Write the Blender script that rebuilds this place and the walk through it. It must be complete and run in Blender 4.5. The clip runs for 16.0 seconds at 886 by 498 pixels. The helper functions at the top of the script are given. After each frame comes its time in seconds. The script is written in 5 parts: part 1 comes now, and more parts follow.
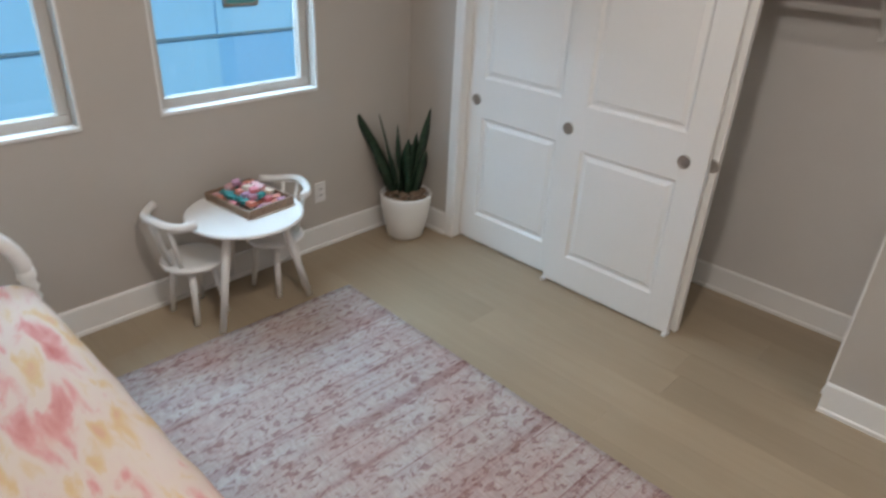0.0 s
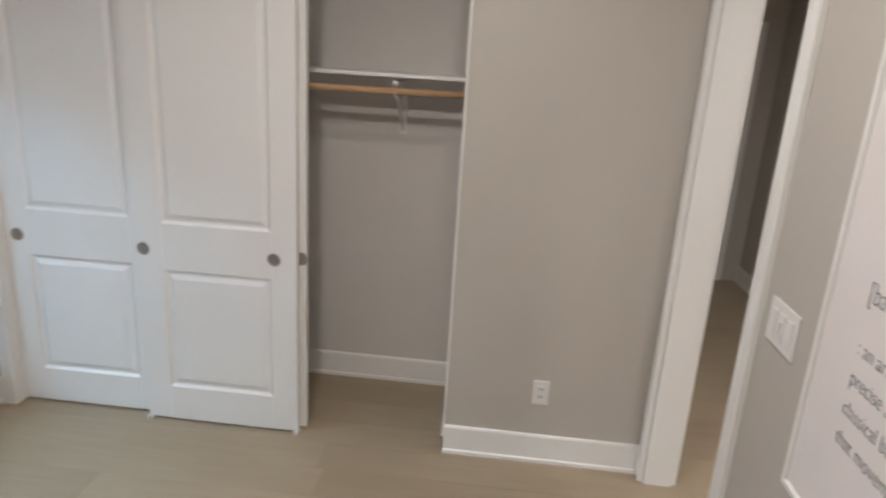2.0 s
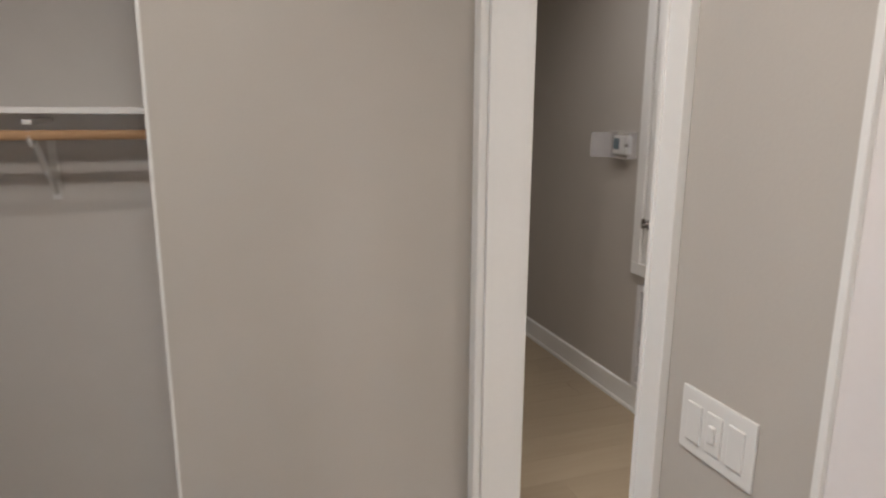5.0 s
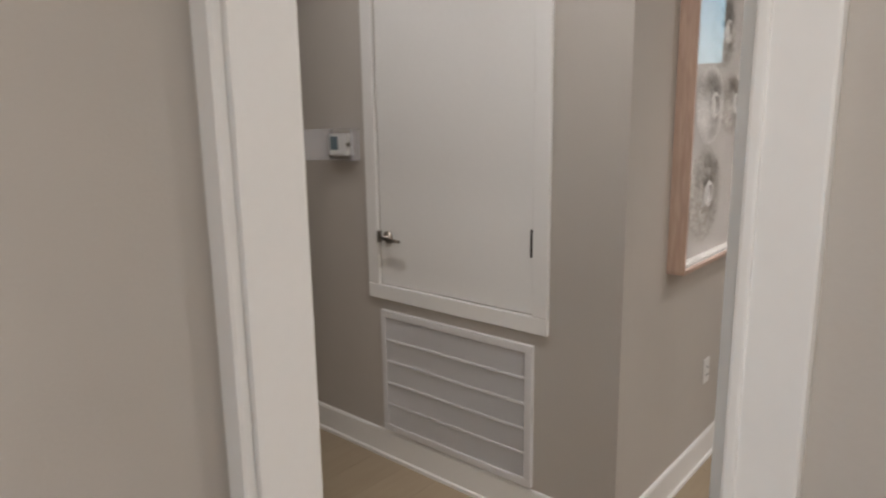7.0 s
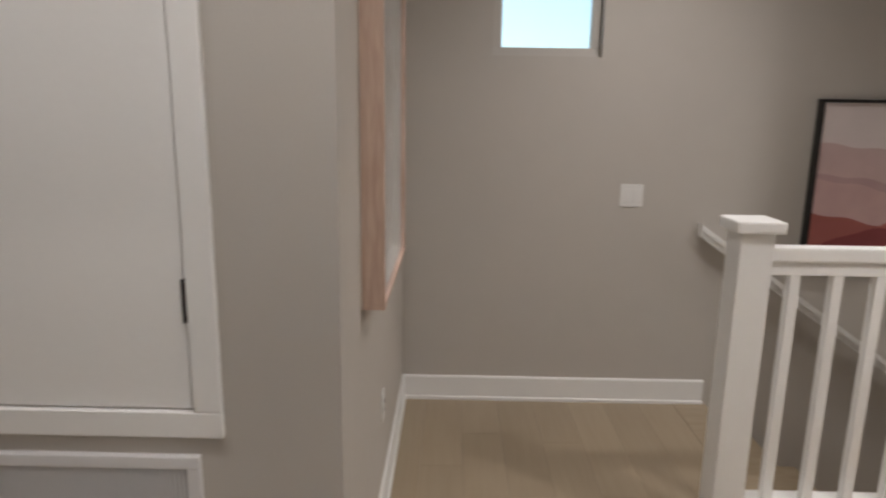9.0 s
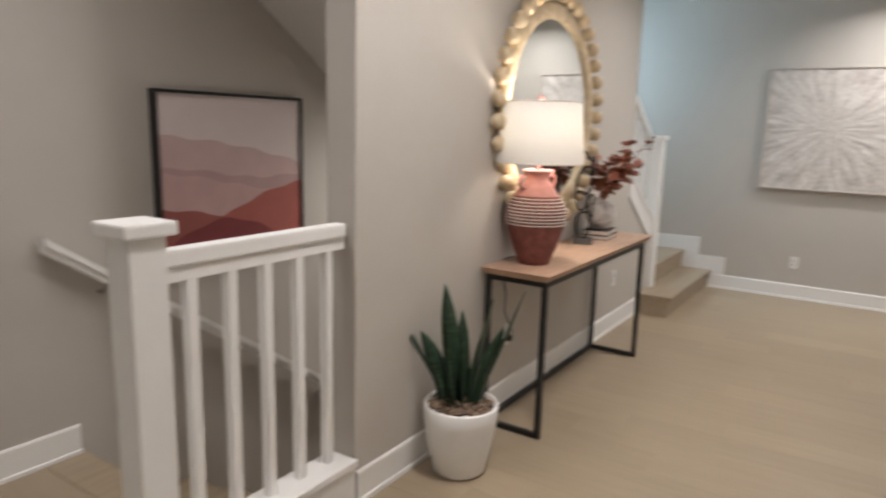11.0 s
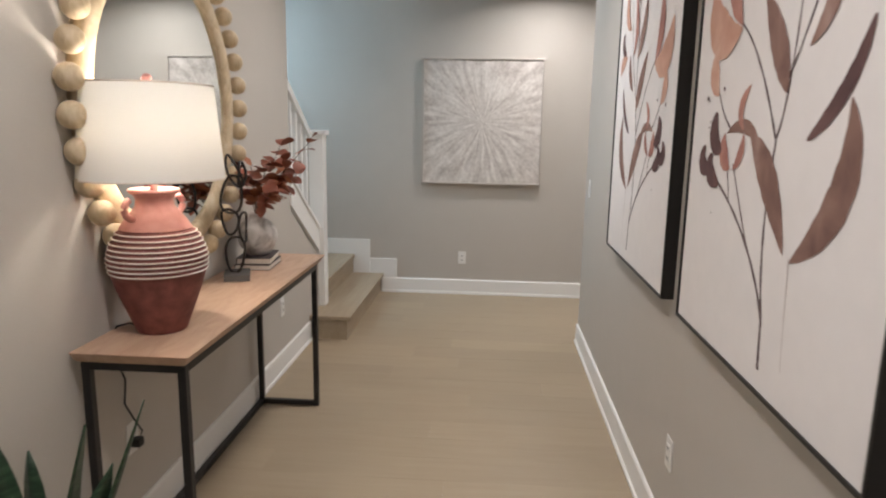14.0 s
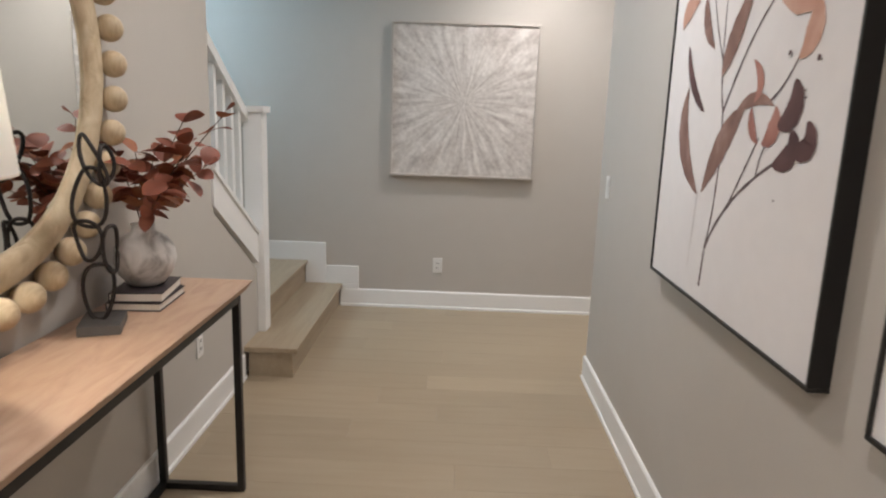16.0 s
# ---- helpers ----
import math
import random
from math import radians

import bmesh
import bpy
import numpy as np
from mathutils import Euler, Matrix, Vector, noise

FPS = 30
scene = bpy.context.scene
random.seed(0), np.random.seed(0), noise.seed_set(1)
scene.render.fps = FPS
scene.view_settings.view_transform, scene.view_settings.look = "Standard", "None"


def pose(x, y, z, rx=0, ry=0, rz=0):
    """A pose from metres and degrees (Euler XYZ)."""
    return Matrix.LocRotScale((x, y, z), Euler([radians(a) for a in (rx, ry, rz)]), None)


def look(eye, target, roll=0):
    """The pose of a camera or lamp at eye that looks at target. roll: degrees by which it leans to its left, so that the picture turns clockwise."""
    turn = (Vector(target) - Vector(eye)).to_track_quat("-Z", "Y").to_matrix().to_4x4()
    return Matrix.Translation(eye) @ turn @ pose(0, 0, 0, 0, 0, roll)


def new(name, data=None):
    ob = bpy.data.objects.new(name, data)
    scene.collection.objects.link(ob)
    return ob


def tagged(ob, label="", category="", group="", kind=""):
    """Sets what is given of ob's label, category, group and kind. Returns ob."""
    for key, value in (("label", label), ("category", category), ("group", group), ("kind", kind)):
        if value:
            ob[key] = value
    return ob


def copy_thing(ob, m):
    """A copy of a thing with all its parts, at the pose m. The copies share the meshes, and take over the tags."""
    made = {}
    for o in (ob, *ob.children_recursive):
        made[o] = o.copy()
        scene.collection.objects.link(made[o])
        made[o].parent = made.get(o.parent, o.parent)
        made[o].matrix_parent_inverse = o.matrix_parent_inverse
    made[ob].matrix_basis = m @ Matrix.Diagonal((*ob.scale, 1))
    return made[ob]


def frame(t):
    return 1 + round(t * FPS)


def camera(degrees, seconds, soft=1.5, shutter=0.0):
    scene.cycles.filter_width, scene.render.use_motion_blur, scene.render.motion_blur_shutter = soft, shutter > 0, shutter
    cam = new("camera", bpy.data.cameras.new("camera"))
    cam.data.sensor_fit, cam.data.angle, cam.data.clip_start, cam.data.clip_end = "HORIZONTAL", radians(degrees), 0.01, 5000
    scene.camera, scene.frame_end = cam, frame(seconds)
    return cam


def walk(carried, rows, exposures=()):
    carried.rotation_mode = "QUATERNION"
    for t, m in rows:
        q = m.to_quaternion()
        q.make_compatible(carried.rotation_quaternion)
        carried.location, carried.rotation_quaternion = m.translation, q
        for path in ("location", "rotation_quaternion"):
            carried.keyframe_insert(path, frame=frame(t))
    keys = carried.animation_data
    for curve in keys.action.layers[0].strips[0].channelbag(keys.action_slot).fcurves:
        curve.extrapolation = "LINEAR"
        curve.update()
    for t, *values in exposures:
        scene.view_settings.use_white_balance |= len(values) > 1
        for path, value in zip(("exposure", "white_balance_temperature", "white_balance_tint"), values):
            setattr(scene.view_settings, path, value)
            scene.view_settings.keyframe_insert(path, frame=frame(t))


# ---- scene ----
cam = camera(68.5, 16.0, soft=2.1, shutter=0.4)
PATH = [
    (0, (0.608, 2.605, 1.729), (1.809, 1.299, 0.806), 3.1),
    (0.5, (0.658, 2.667, 1.711), (1.710, 1.127, 0.988), 2.5),
    (1, (0.697, 2.663, 1.725), (1.546, 0.953, 1.127), 2.3),
    (1.5, (0.712, 2.622, 1.728), (1.241, 0.779, 1.158), 2.7),
    (2, (0.713, 2.578, 1.714), (0.875, 0.666, 1.148), 3.5),
    (2.5, (0.684, 2.542, 1.693), (0.590, 0.623, 1.140), 3.7),
    (3, (0.640, 2.454, 1.654), (0.468, 0.535, 1.116), 2.9),
    (3.2, (0.629, 2.405, 1.631), (0.426, 0.486, 1.106), 2.6),
    (5.3, (0.776, 1.654, 1.639), (-0.060, -0.120, 1.249), 0.2),
    (5.5, (0.798, 1.566, 1.609), (-0.180, -0.140, 1.241), 0.2),
    (6, (0.787, 1.381, 1.566), (-0.425, -0.167, 1.198), 1.4),
    (6.5, (0.723, 1.184, 1.528), (-0.619, -0.252, 1.159), 0.8),
    (7, (0.573, 1.007, 1.539), (-0.913, -0.275, 1.155), -0.8),
    (7.5, (0.489, 0.846, 1.519), (-1.165, -0.206, 1.125), 0.5),
    (8, (0.353, 0.661, 1.524), (-1.433, -0.140, 1.112), 0.8),
    (8.2, (0.289, 0.578, 1.539), (-1.554, -0.079, 1.124), 0.7),
    (10.3, (-0.310, 0.251, 1.502), (-1.929, 1.351, 1.090), 2.0),
    (10.5, (-0.347, 0.275, 1.490), (-1.836, 1.547, 1.081), 2.1),
    (11, (-0.441, 0.361, 1.469), (-1.531, 1.998, 1.104), 1.5),
    (11.5, (-0.517, 0.486, 1.499), (-1.193, 2.337, 1.152), 1.9),
    (12, (-0.557, 0.559, 1.508), (-0.980, 2.480, 1.146), 1.7),
    (12.5, (-0.531, 0.680, 1.500), (-0.845, 2.620, 1.129), 0.6),
    (13, (-0.574, 0.876, 1.502), (-0.822, 2.822, 1.113), -0.3),
    (13.5, (-0.658, 1.073, 1.502), (-0.865, 3.024, 1.113), -0.4),
    (14, (-0.768, 1.285, 1.490), (-0.909, 3.246, 1.122), 1.0),
    (14.5, (-0.865, 1.527, 1.473), (-0.911, 3.492, 1.101), 1.8),
    (15, (-0.904, 1.774, 1.470), (-0.899, 3.733, 1.069), 1.9),
    (15.5, (-0.909, 2.040, 1.460), (-0.904, 3.997, 1.045), 1.8),
    (16, (-0.894, 2.286, 1.439), (-0.926, 4.245, 1.037), 2.0),
]
walk(cam, [(t, look(eye, target, roll)) for t, eye, target, roll in PATH], exposures=[(0, 0.12), (1.0, 0.15), (1.5, 0.3), (2.0, 0.28), (2.5, 0.19), (3.2, 0.2), (5.5, 0.25), (7, 0.12), (8.2, 0.0), (10.3, 0.24), (11.5, 0.11), (13, 0.03), (16, 0.04)])

# ---- light ----
world = bpy.data.worlds.new("world")
scene.world = world
world.use_nodes = True
sky = world.node_tree.nodes.new("ShaderNodeTexSky")
sky.sky_type, sky.sun_disc = "NISHITA", False
sky.sun_elevation, sky.sun_rotation = radians(37.5), radians(253)
world.node_tree.links.new(sky.outputs[0], world.node_tree.nodes["Background"].inputs[0])
world.node_tree.nodes["Background"].inputs[1].default_value = 0.06


def sun_lamp():
    data = bpy.data.lights.new("sun", "SUN")
    data.energy, data.angle, data.color = 2.6, radians(0.5), (1, 0.96, 0.9)
    ob = new("sun", data)
    ob.matrix_world = look((-30, -9, 24), (0, 0, 0))


sun_lamp()


DAY, DOWN, LAMP_W = 51.0, 11.5, 15.5


def area_lamp(name, m, w, h, watts, colour, spread=180):
    data = bpy.data.lights.new(name, "AREA")
    data.shape, data.size, data.size_y = "RECTANGLE", w, h
    data.energy, data.color, data.spread = watts, colour, radians(spread)
    ob = new(name, data)
    ob.matrix_world = m
    return ob


# ---- plan ----
XE = 3.34            # bedroom window wall
YB = 4.6             # bedroom back wall
XH = -0.12           # hall face of the bedroom wall
XW = -3.27           # hall window wall
XA = -1.385          # return-air wall
YA = 0.10            # wall with the shadow-box art
XM, YM0, YM1 = -2.012, 2.14, 5.25   # mirror wall face, its two ends
YF = 7.045           # far wall
YH = 5.80            # end of the hall wall
H = 2.72
CLOSET_Y = -0.62
WINDOWS = [(0.65, 1.445, 0.90, 2.10), (1.785, 2.58, 0.90, 2.10)]
HALL_WINDOW = (0.538, 1.069, 1.80, 2.40)
LANDING_WINDOW = (5.75, 6.95, 1.75, 2.65)

# daylight in the window openings
for y0, y1, z0, z1 in WINDOWS:
    area_lamp("window_daylight", look((XE + 0.75, (y0 + y1) / 2, 2.35), (XE - 1.2, (y0 + y1) / 2 - 0.25, 0.55)), 1.2, 0.8, DAY, (0.46, 0.74, 1.0))
area_lamp("window_daylight", look((XW - 0.14, 0.813, 2.1), (0, 0.813, 2.1)), 0.50, 0.595, 0.75, (0.40, 0.78, 1.0))
area_lamp("window_daylight", look((XW - 0.10, 6.35, 2.2), (XW + 2, 6.55, 1.7)), 1.1, 0.8, 22, (0.58, 0.82, 1.0))
# recessed ceiling lights
# (0.75, 0.95) and (-2.45, 1.2) are unseen fills, added to brighten nearby walls
DOWNLIGHTS = [(1.2, 1.75, 1.75), (2.5, 1.75, 0.28), (0.75, 0.95, 0.52), (1.2, 3.4, 0.55), (2.5, 3.4, 0.4), (-0.72, -0.9, 0.42), (-0.72, 0.25, 0.7), (-2.45, 1.2, 0.8), (-1.2, 2.3, 1.6), (-1.0, 4.7, 1.5), (-0.35, 6.45, 1.4), (1.2, 6.4, 1.2)]
for x, y, k in DOWNLIGHTS:
    area_lamp("downlight_glow", look((x, y, H - 0.012), (x, y + 0.001, 0)), 0.13, 0.13, DOWN * k, (1.0, 0.93, 0.87) if x > 0 and y < YB else (1.0, 0.95, 0.935), 178 if x > 0 and y < YB else 150)


# made-up fill lamp in the soffit, brightens the stair wall and hills painting
SOFFIT_FILL = (-2.72, 4.05, 0.02 + 0.66 * (5.95 - 4.05))
area_lamp("downlight_glow", look((SOFFIT_FILL[0], SOFFIT_FILL[1], SOFFIT_FILL[2] - 0.014), (SOFFIT_FILL[0], SOFFIT_FILL[1] - 0.66, SOFFIT_FILL[2] - 1.0)), 0.13, 0.13, DOWN * 0.9, (1.0, 0.93, 0.87), 170)


# ---- materials ----
def mat(name, colour, rough=0.6, metal=0.0, grain=0.0, scale=40.0, bump=0.0, vary=0.0, emit=0.0, stretch=(1, 1, 1), spec=0.5):
    m = bpy.data.materials.new(name)
    m.use_nodes = True
    nt = m.node_tree
    b = nt.nodes["Principled BSDF"]
    b.inputs["Roughness"].default_value, b.inputs["Metallic"].default_value = rough, metal
    b.inputs["Specular IOR Level"].default_value = spec
    b.inputs["Base Color"].default_value = (*colour, 1)
    if emit:
        b.inputs["Emission Color"].default_value, b.inputs["Emission Strength"].default_value = (*colour, 1), emit
    if grain or bump:
        tc, mp, ns = nt.nodes.new("ShaderNodeTexCoord"), nt.nodes.new("ShaderNodeMapping"), nt.nodes.new("ShaderNodeTexNoise")
        mp.inputs["Scale"].default_value = stretch
        ns.inputs["Scale"].default_value, ns.inputs["Detail"].default_value = scale, 6
        nt.links.new(tc.outputs["Object"], mp.inputs[0])
        nt.links.new(mp.outputs[0], ns.inputs[0])
        big = nt.nodes.new("ShaderNodeTexNoise")
        big.inputs["Scale"].default_value, big.inputs["Detail"].default_value = scale * 0.06, 3
        nt.links.new(mp.outputs[0], big.inputs[0])
        mix = nt.nodes.new("ShaderNodeMath")
        mix.operation = "ADD"
        nt.links.new(ns.outputs[0], mix.inputs[0])
        nt.links.new(big.outputs[0], mix.inputs[1])
        rng = nt.nodes.new("ShaderNodeMapRange")
        rng.inputs[1].default_value, rng.inputs[2].default_value = 0.6, 1.4
        rng.inputs[3].default_value, rng.inputs[4].default_value = 1 - grain, 1 + grain
        nt.links.new(mix.outputs[0], rng.inputs[0])
        hue = nt.nodes.new("ShaderNodeHueSaturation")
        hue.inputs["Color"].default_value = (*colour, 1)
        out = rng.outputs[0]
        if vary:
            oi, rr, mu = nt.nodes.new("ShaderNodeObjectInfo"), nt.nodes.new("ShaderNodeMapRange"), nt.nodes.new("ShaderNodeMath")
            rr.inputs[3].default_value, rr.inputs[4].default_value = 1 - vary, 1 + vary
            nt.links.new(oi.outputs["Random"], rr.inputs[0])
            mu.operation = "MULTIPLY"
            nt.links.new(out, mu.inputs[0])
            nt.links.new(rr.outputs[0], mu.inputs[1])
            out = mu.outputs[0]
        nt.links.new(out, hue.inputs["Value"])
        nt.links.new(hue.outputs[0], b.inputs["Base Color"])
        if bump:
            bp = nt.nodes.new("ShaderNodeBump")
            bp.inputs["Strength"].default_value, bp.inputs["Distance"].default_value = bump, 0.003
            nt.links.new(ns.outputs[0], bp.inputs["Height"])
            nt.links.new(bp.outputs[0], b.inputs["Normal"])
    return m


WALL = mat("wall_paint", (0.487, 0.453, 0.411), 0.75, grain=0.02, scale=140, bump=0.12)
WHITE = mat("white_trim_paint", (0.80, 0.79, 0.77), 0.4, grain=0.015, scale=60, bump=0.03)
CEIL = mat("ceiling_paint", (0.78, 0.77, 0.75), 0.9, grain=0.015, scale=150, bump=0.1)
CLOSET = mat("closet_paint", (0.62, 0.59, 0.56), 0.8, grain=0.02, scale=140, bump=0.1)
BLACK = mat("black_metal", (0.02, 0.018, 0.017), 0.45, 0.3, grain=0.1, scale=80)
GLASS = mat("window_glass", (1, 1, 1), 0.0)
GLASS.node_tree.nodes["Principled BSDF"].inputs["Transmission Weight"].default_value = 1.0


# ---- mesh helpers ----
def add_box(bm, x0, y0, z0, x1, y1, z1, bevel=0.0):
    g = bmesh.ops.create_cube(bm, size=1.0)
    bmesh.ops.transform(bm, matrix=Matrix.LocRotScale(((x0 + x1) / 2, (y0 + y1) / 2, (z0 + z1) / 2), None, (abs(x1 - x0), abs(y1 - y0), abs(z1 - z0))), verts=g["verts"])
    if bevel:
        edges = list({e for v in g["verts"] for e in v.link_edges})
        bmesh.ops.bevel(bm, geom=edges, offset=bevel, segments=2, affect="EDGES", profile=0.6)
    return bm


def box(x0, y0, z0, x1, y1, z1, bevel=0.0):
    return add_box(bmesh.new(), x0, y0, z0, x1, y1, z1, bevel)


def finish(name, bm, material, smooth=False):
    me = bpy.data.meshes.new(name)
    bmesh.ops.recalc_face_normals(bm, faces=bm.faces)
    bm.to_mesh(me)
    bm.free()
    me.materials.append(material)
    if smooth:
        for p in me.polygons:
            p.use_smooth = True
    return me


def part(name, bm, material, parent=None, label="", smooth=False):
    ob = new(name, finish(name, bm, material, smooth))
    ob.parent = parent
    if label:
        ob["label"] = label
    return ob


def thing(name, label, category, group="", m=None, kind=""):
    ob = tagged(new(name), label, category, group, kind)
    ob.empty_display_size = 0.1
    if m is not None:
        ob.matrix_world = m
    return ob


def structure(name, bm, material, label, category="wall"):
    return tagged(part(name, bm, material), label, category, kind="structure")


def wall_x(name, x0, x1, y0, y1, z0, z1, holes, material, label):
    """A wall that runs along y, with holes (ya, yb, za, zb)."""
    bm, y = bmesh.new(), y0
    for ya, yb, za, zb in sorted(holes):
        if ya > y:
            add_box(bm, x0, y, z0, x1, ya, z1)
        if za > z0:
            add_box(bm, x0, ya, z0, x1, yb, za)
        if zb < z1:
            add_box(bm, x0, ya, zb, x1, yb, z1)
        y = yb
    if y < y1:
        add_box(bm, x0, y, z0, x1, y1, z1)
    return structure(name, bm, material, label)


def coloured(name, stops, scale, rough=0.7, detail=6, distort=0.0, stretch=(1, 1, 1), bump=0.0, kind="noise", coords="Object"):
    """A material whose colour runs through stops [(position, colour)] by a noise."""
    m = bpy.data.materials.new(name)
    m.use_nodes = True
    nt = m.node_tree
    b = nt.nodes["Principled BSDF"]
    b.inputs["Roughness"].default_value = rough
    tc, mp = nt.nodes.new("ShaderNodeTexCoord"), nt.nodes.new("ShaderNodeMapping")
    mp.inputs["Scale"].default_value = stretch
    nt.links.new(tc.outputs[coords], mp.inputs[0])
    if kind == "noise":
        ns = nt.nodes.new("ShaderNodeTexNoise")
        ns.inputs["Detail"].default_value, ns.inputs["Distortion"].default_value = detail, distort
        fac = ns.outputs[0]
    else:
        ns = nt.nodes.new("ShaderNodeTexVoronoi")
        fac = ns.outputs["Distance"]
    ns.inputs["Scale"].default_value = scale
    nt.links.new(mp.outputs[0], ns.inputs[0])
    ramp = nt.nodes.new("ShaderNodeValToRGB")
    els = ramp.color_ramp.elements
    while len(els) < len(stops):
        els.new(0.5)
    for e, (pos, col) in zip(els, stops):
        e.position, e.color = pos, (*col, 1)
    nt.links.new(fac, ramp.inputs[0])
    nt.links.new(ramp.outputs[0], b.inputs["Base Color"])
    if bump:
        bp = nt.nodes.new("ShaderNodeBump")
        bp.inputs["Strength"].default_value, bp.inputs["Distance"].default_value = bump, 0.004
        nt.links.new(fac, bp.inputs["Height"])
        nt.links.new(bp.outputs[0], b.inputs["Normal"])
    return m


def plank_material():
    m = bpy.data.materials.new("oak_plank")
    m.use_nodes = True
    nt = m.node_tree
    b = nt.nodes["Principled BSDF"]
    geo, oi, mp = nt.nodes.new("ShaderNodeNewGeometry"), nt.nodes.new("ShaderNodeObjectInfo"), nt.nodes.new("ShaderNodeMapping")
    add, mul = nt.nodes.new("ShaderNodeVectorMath"), nt.nodes.new("ShaderNodeVectorMath")
    mul.operation, mul.inputs[1].default_value = "MULTIPLY", (7, 5, 3)
    nt.links.new(oi.outputs["Random"], mul.inputs[0])
    nt.links.new(geo.outputs["Position"], add.inputs[0])
    nt.links.new(mul.outputs[0], add.inputs[1])
    mp.inputs["Scale"].default_value = (0.55, 7.0, 1)
    nt.links.new(add.outputs[0], mp.inputs[0])
    grain, cloud = nt.nodes.new("ShaderNodeTexNoise"), nt.nodes.new("ShaderNodeTexNoise")
    grain.inputs["Scale"].default_value, grain.inputs["Detail"].default_value, grain.inputs["Distortion"].default_value = 5, 8, 0.6
    cloud.inputs["Scale"].default_value, cloud.inputs["Detail"].default_value = 1.6, 3
    nt.links.new(mp.outputs[0], grain.inputs[0])
    nt.links.new(add.outputs[0], cloud.inputs[0])
    ramp = nt.nodes.new("ShaderNodeValToRGB")
    e = ramp.color_ramp.elements
    e[0].position, e[0].color = 0.3, (*OAK_DARK, 1)
    e[1].position, e[1].color = 0.72, (*OAK_LIGHT, 1)
    mean = nt.nodes.new("ShaderNodeMath")
    mean.operation, mean.inputs[1].default_value = "MULTIPLY_ADD", 0.45
    half = nt.nodes.new("ShaderNodeMath")
    half.operation, half.inputs[1].default_value = "MULTIPLY", 0.55
    nt.links.new(cloud.outputs[0], half.inputs[0])
    nt.links.new(grain.outputs[0], mean.inputs[0])
    nt.links.new(half.outputs[0], mean.inputs[2])
    nt.links.new(mean.outputs[0], ramp.inputs[0])
    rng, hue = nt.nodes.new("ShaderNodeMapRange"), nt.nodes.new("ShaderNodeHueSaturation")
    rng.inputs[3].default_value, rng.inputs[4].default_value = 0.94, 1.05
    nt.links.new(oi.outputs["Random"], rng.inputs[0])
    nt.links.new(rng.outputs[0], hue.inputs["Value"])
    nt.links.new(ramp.outputs[0], hue.inputs["Color"])
    nt.links.new(hue.outputs[0], b.inputs["Base Color"])
    rr = nt.nodes.new("ShaderNodeMapRange")
    rr.inputs[3].default_value, rr.inputs[4].default_value = 0.34, 0.5
    nt.links.new(cloud.outputs[0], rr.inputs[0])
    nt.links.new(rr.outputs[0], b.inputs["Roughness"])
    bp = nt.nodes.new("ShaderNodeBump")
    bp.inputs["Strength"].default_value, bp.inputs["Distance"].default_value = 0.03, 0.001
    nt.links.new(grain.outputs[0], bp.inputs["Height"])
    nt.links.new(bp.outputs[0], b.inputs["Normal"])
    return m


OAK_DARK, OAK_LIGHT = (0.305, 0.238, 0.162), (0.362, 0.290, 0.203)
PLANK = plank_material()
TABLE_WOOD = coloured("table_wood", [(0.25, (0.37, 0.235, 0.155)), (0.5, (0.44, 0.29, 0.20)), (0.75, (0.49, 0.34, 0.24))], 5, 0.45, 8, 1.8, (3.5, 0.8, 3.5), 0.05)
CREAM_WOOD = coloured("washed_wood", [(0.3, (0.42, 0.32, 0.20)), (0.5, (0.55, 0.44, 0.29)), (0.75, (0.66, 0.56, 0.40))], 14, 0.6, 6, 0.8, (1, 3, 1), 0.08)
FRAME_WOOD = coloured("pale_wood_frame", [(0.3, (0.42, 0.29, 0.22)), (0.7, (0.55, 0.40, 0.32))], 10, 0.5, 6, 0.5, (6, 6, 0.8), 0.05)
TRAY_WOOD = coloured("weathered_tray_wood", [(0.3, (0.17, 0.11, 0.075)), (0.7, (0.33, 0.23, 0.16))], 14, 0.6, 6, 0.5, (1, 6, 6), 0.1)
ROD_WOOD = coloured("rod_wood", [(0.3, (0.50, 0.30, 0.16)), (0.7, (0.62, 0.40, 0.23))], 10, 0.5, 6, 0.5, (0.8, 6, 6), 0.05)
QUILT = coloured("tie_dye_cotton", [(0.25, (0.46, 0.14, 0.13)), (0.38, (0.58, 0.28, 0.25)), (0.47, (0.60, 0.47, 0.41)), (0.54, (0.60, 0.49, 0.41)), (0.63, (0.58, 0.40, 0.22)), (0.76, (0.56, 0.28, 0.21))], 6.0, 0.95, 10, 0.35, (0.8, 2.8, 1.0), 0.35)
LEAF = coloured("snake_plant_leaf", [(0.3, (0.009, 0.024, 0.013)), (0.55, (0.020, 0.050, 0.026)), (0.75, (0.055, 0.10, 0.055))], 12, 0.42, 5, 0.5, (1, 1, 6), 0.05)
BARK = coloured("bark_chips", [(0.3, (0.10, 0.06, 0.04)), (0.7, (0.32, 0.23, 0.16))], 30, 0.9)
POT = mat("white_pot", (0.78, 0.77, 0.75), 0.42, grain=0.02, scale=30, bump=0.04)
TERRA = coloured("terracotta", [(0.3, (0.15, 0.045, 0.037)), (0.7, (0.25, 0.082, 0.066))], 25, 0.75, 6, 0, (1, 1, 1), 0.1)
ROSE = coloured("rose_clay", [(0.3, (0.47, 0.20, 0.18)), (0.7, (0.58, 0.28, 0.25))], 25, 0.6, 6, 0, (1, 1, 1), 0.05)
STRIPE = mat("cream_slip", (0.74, 0.66, 0.58), 0.6, grain=0.05, scale=60)
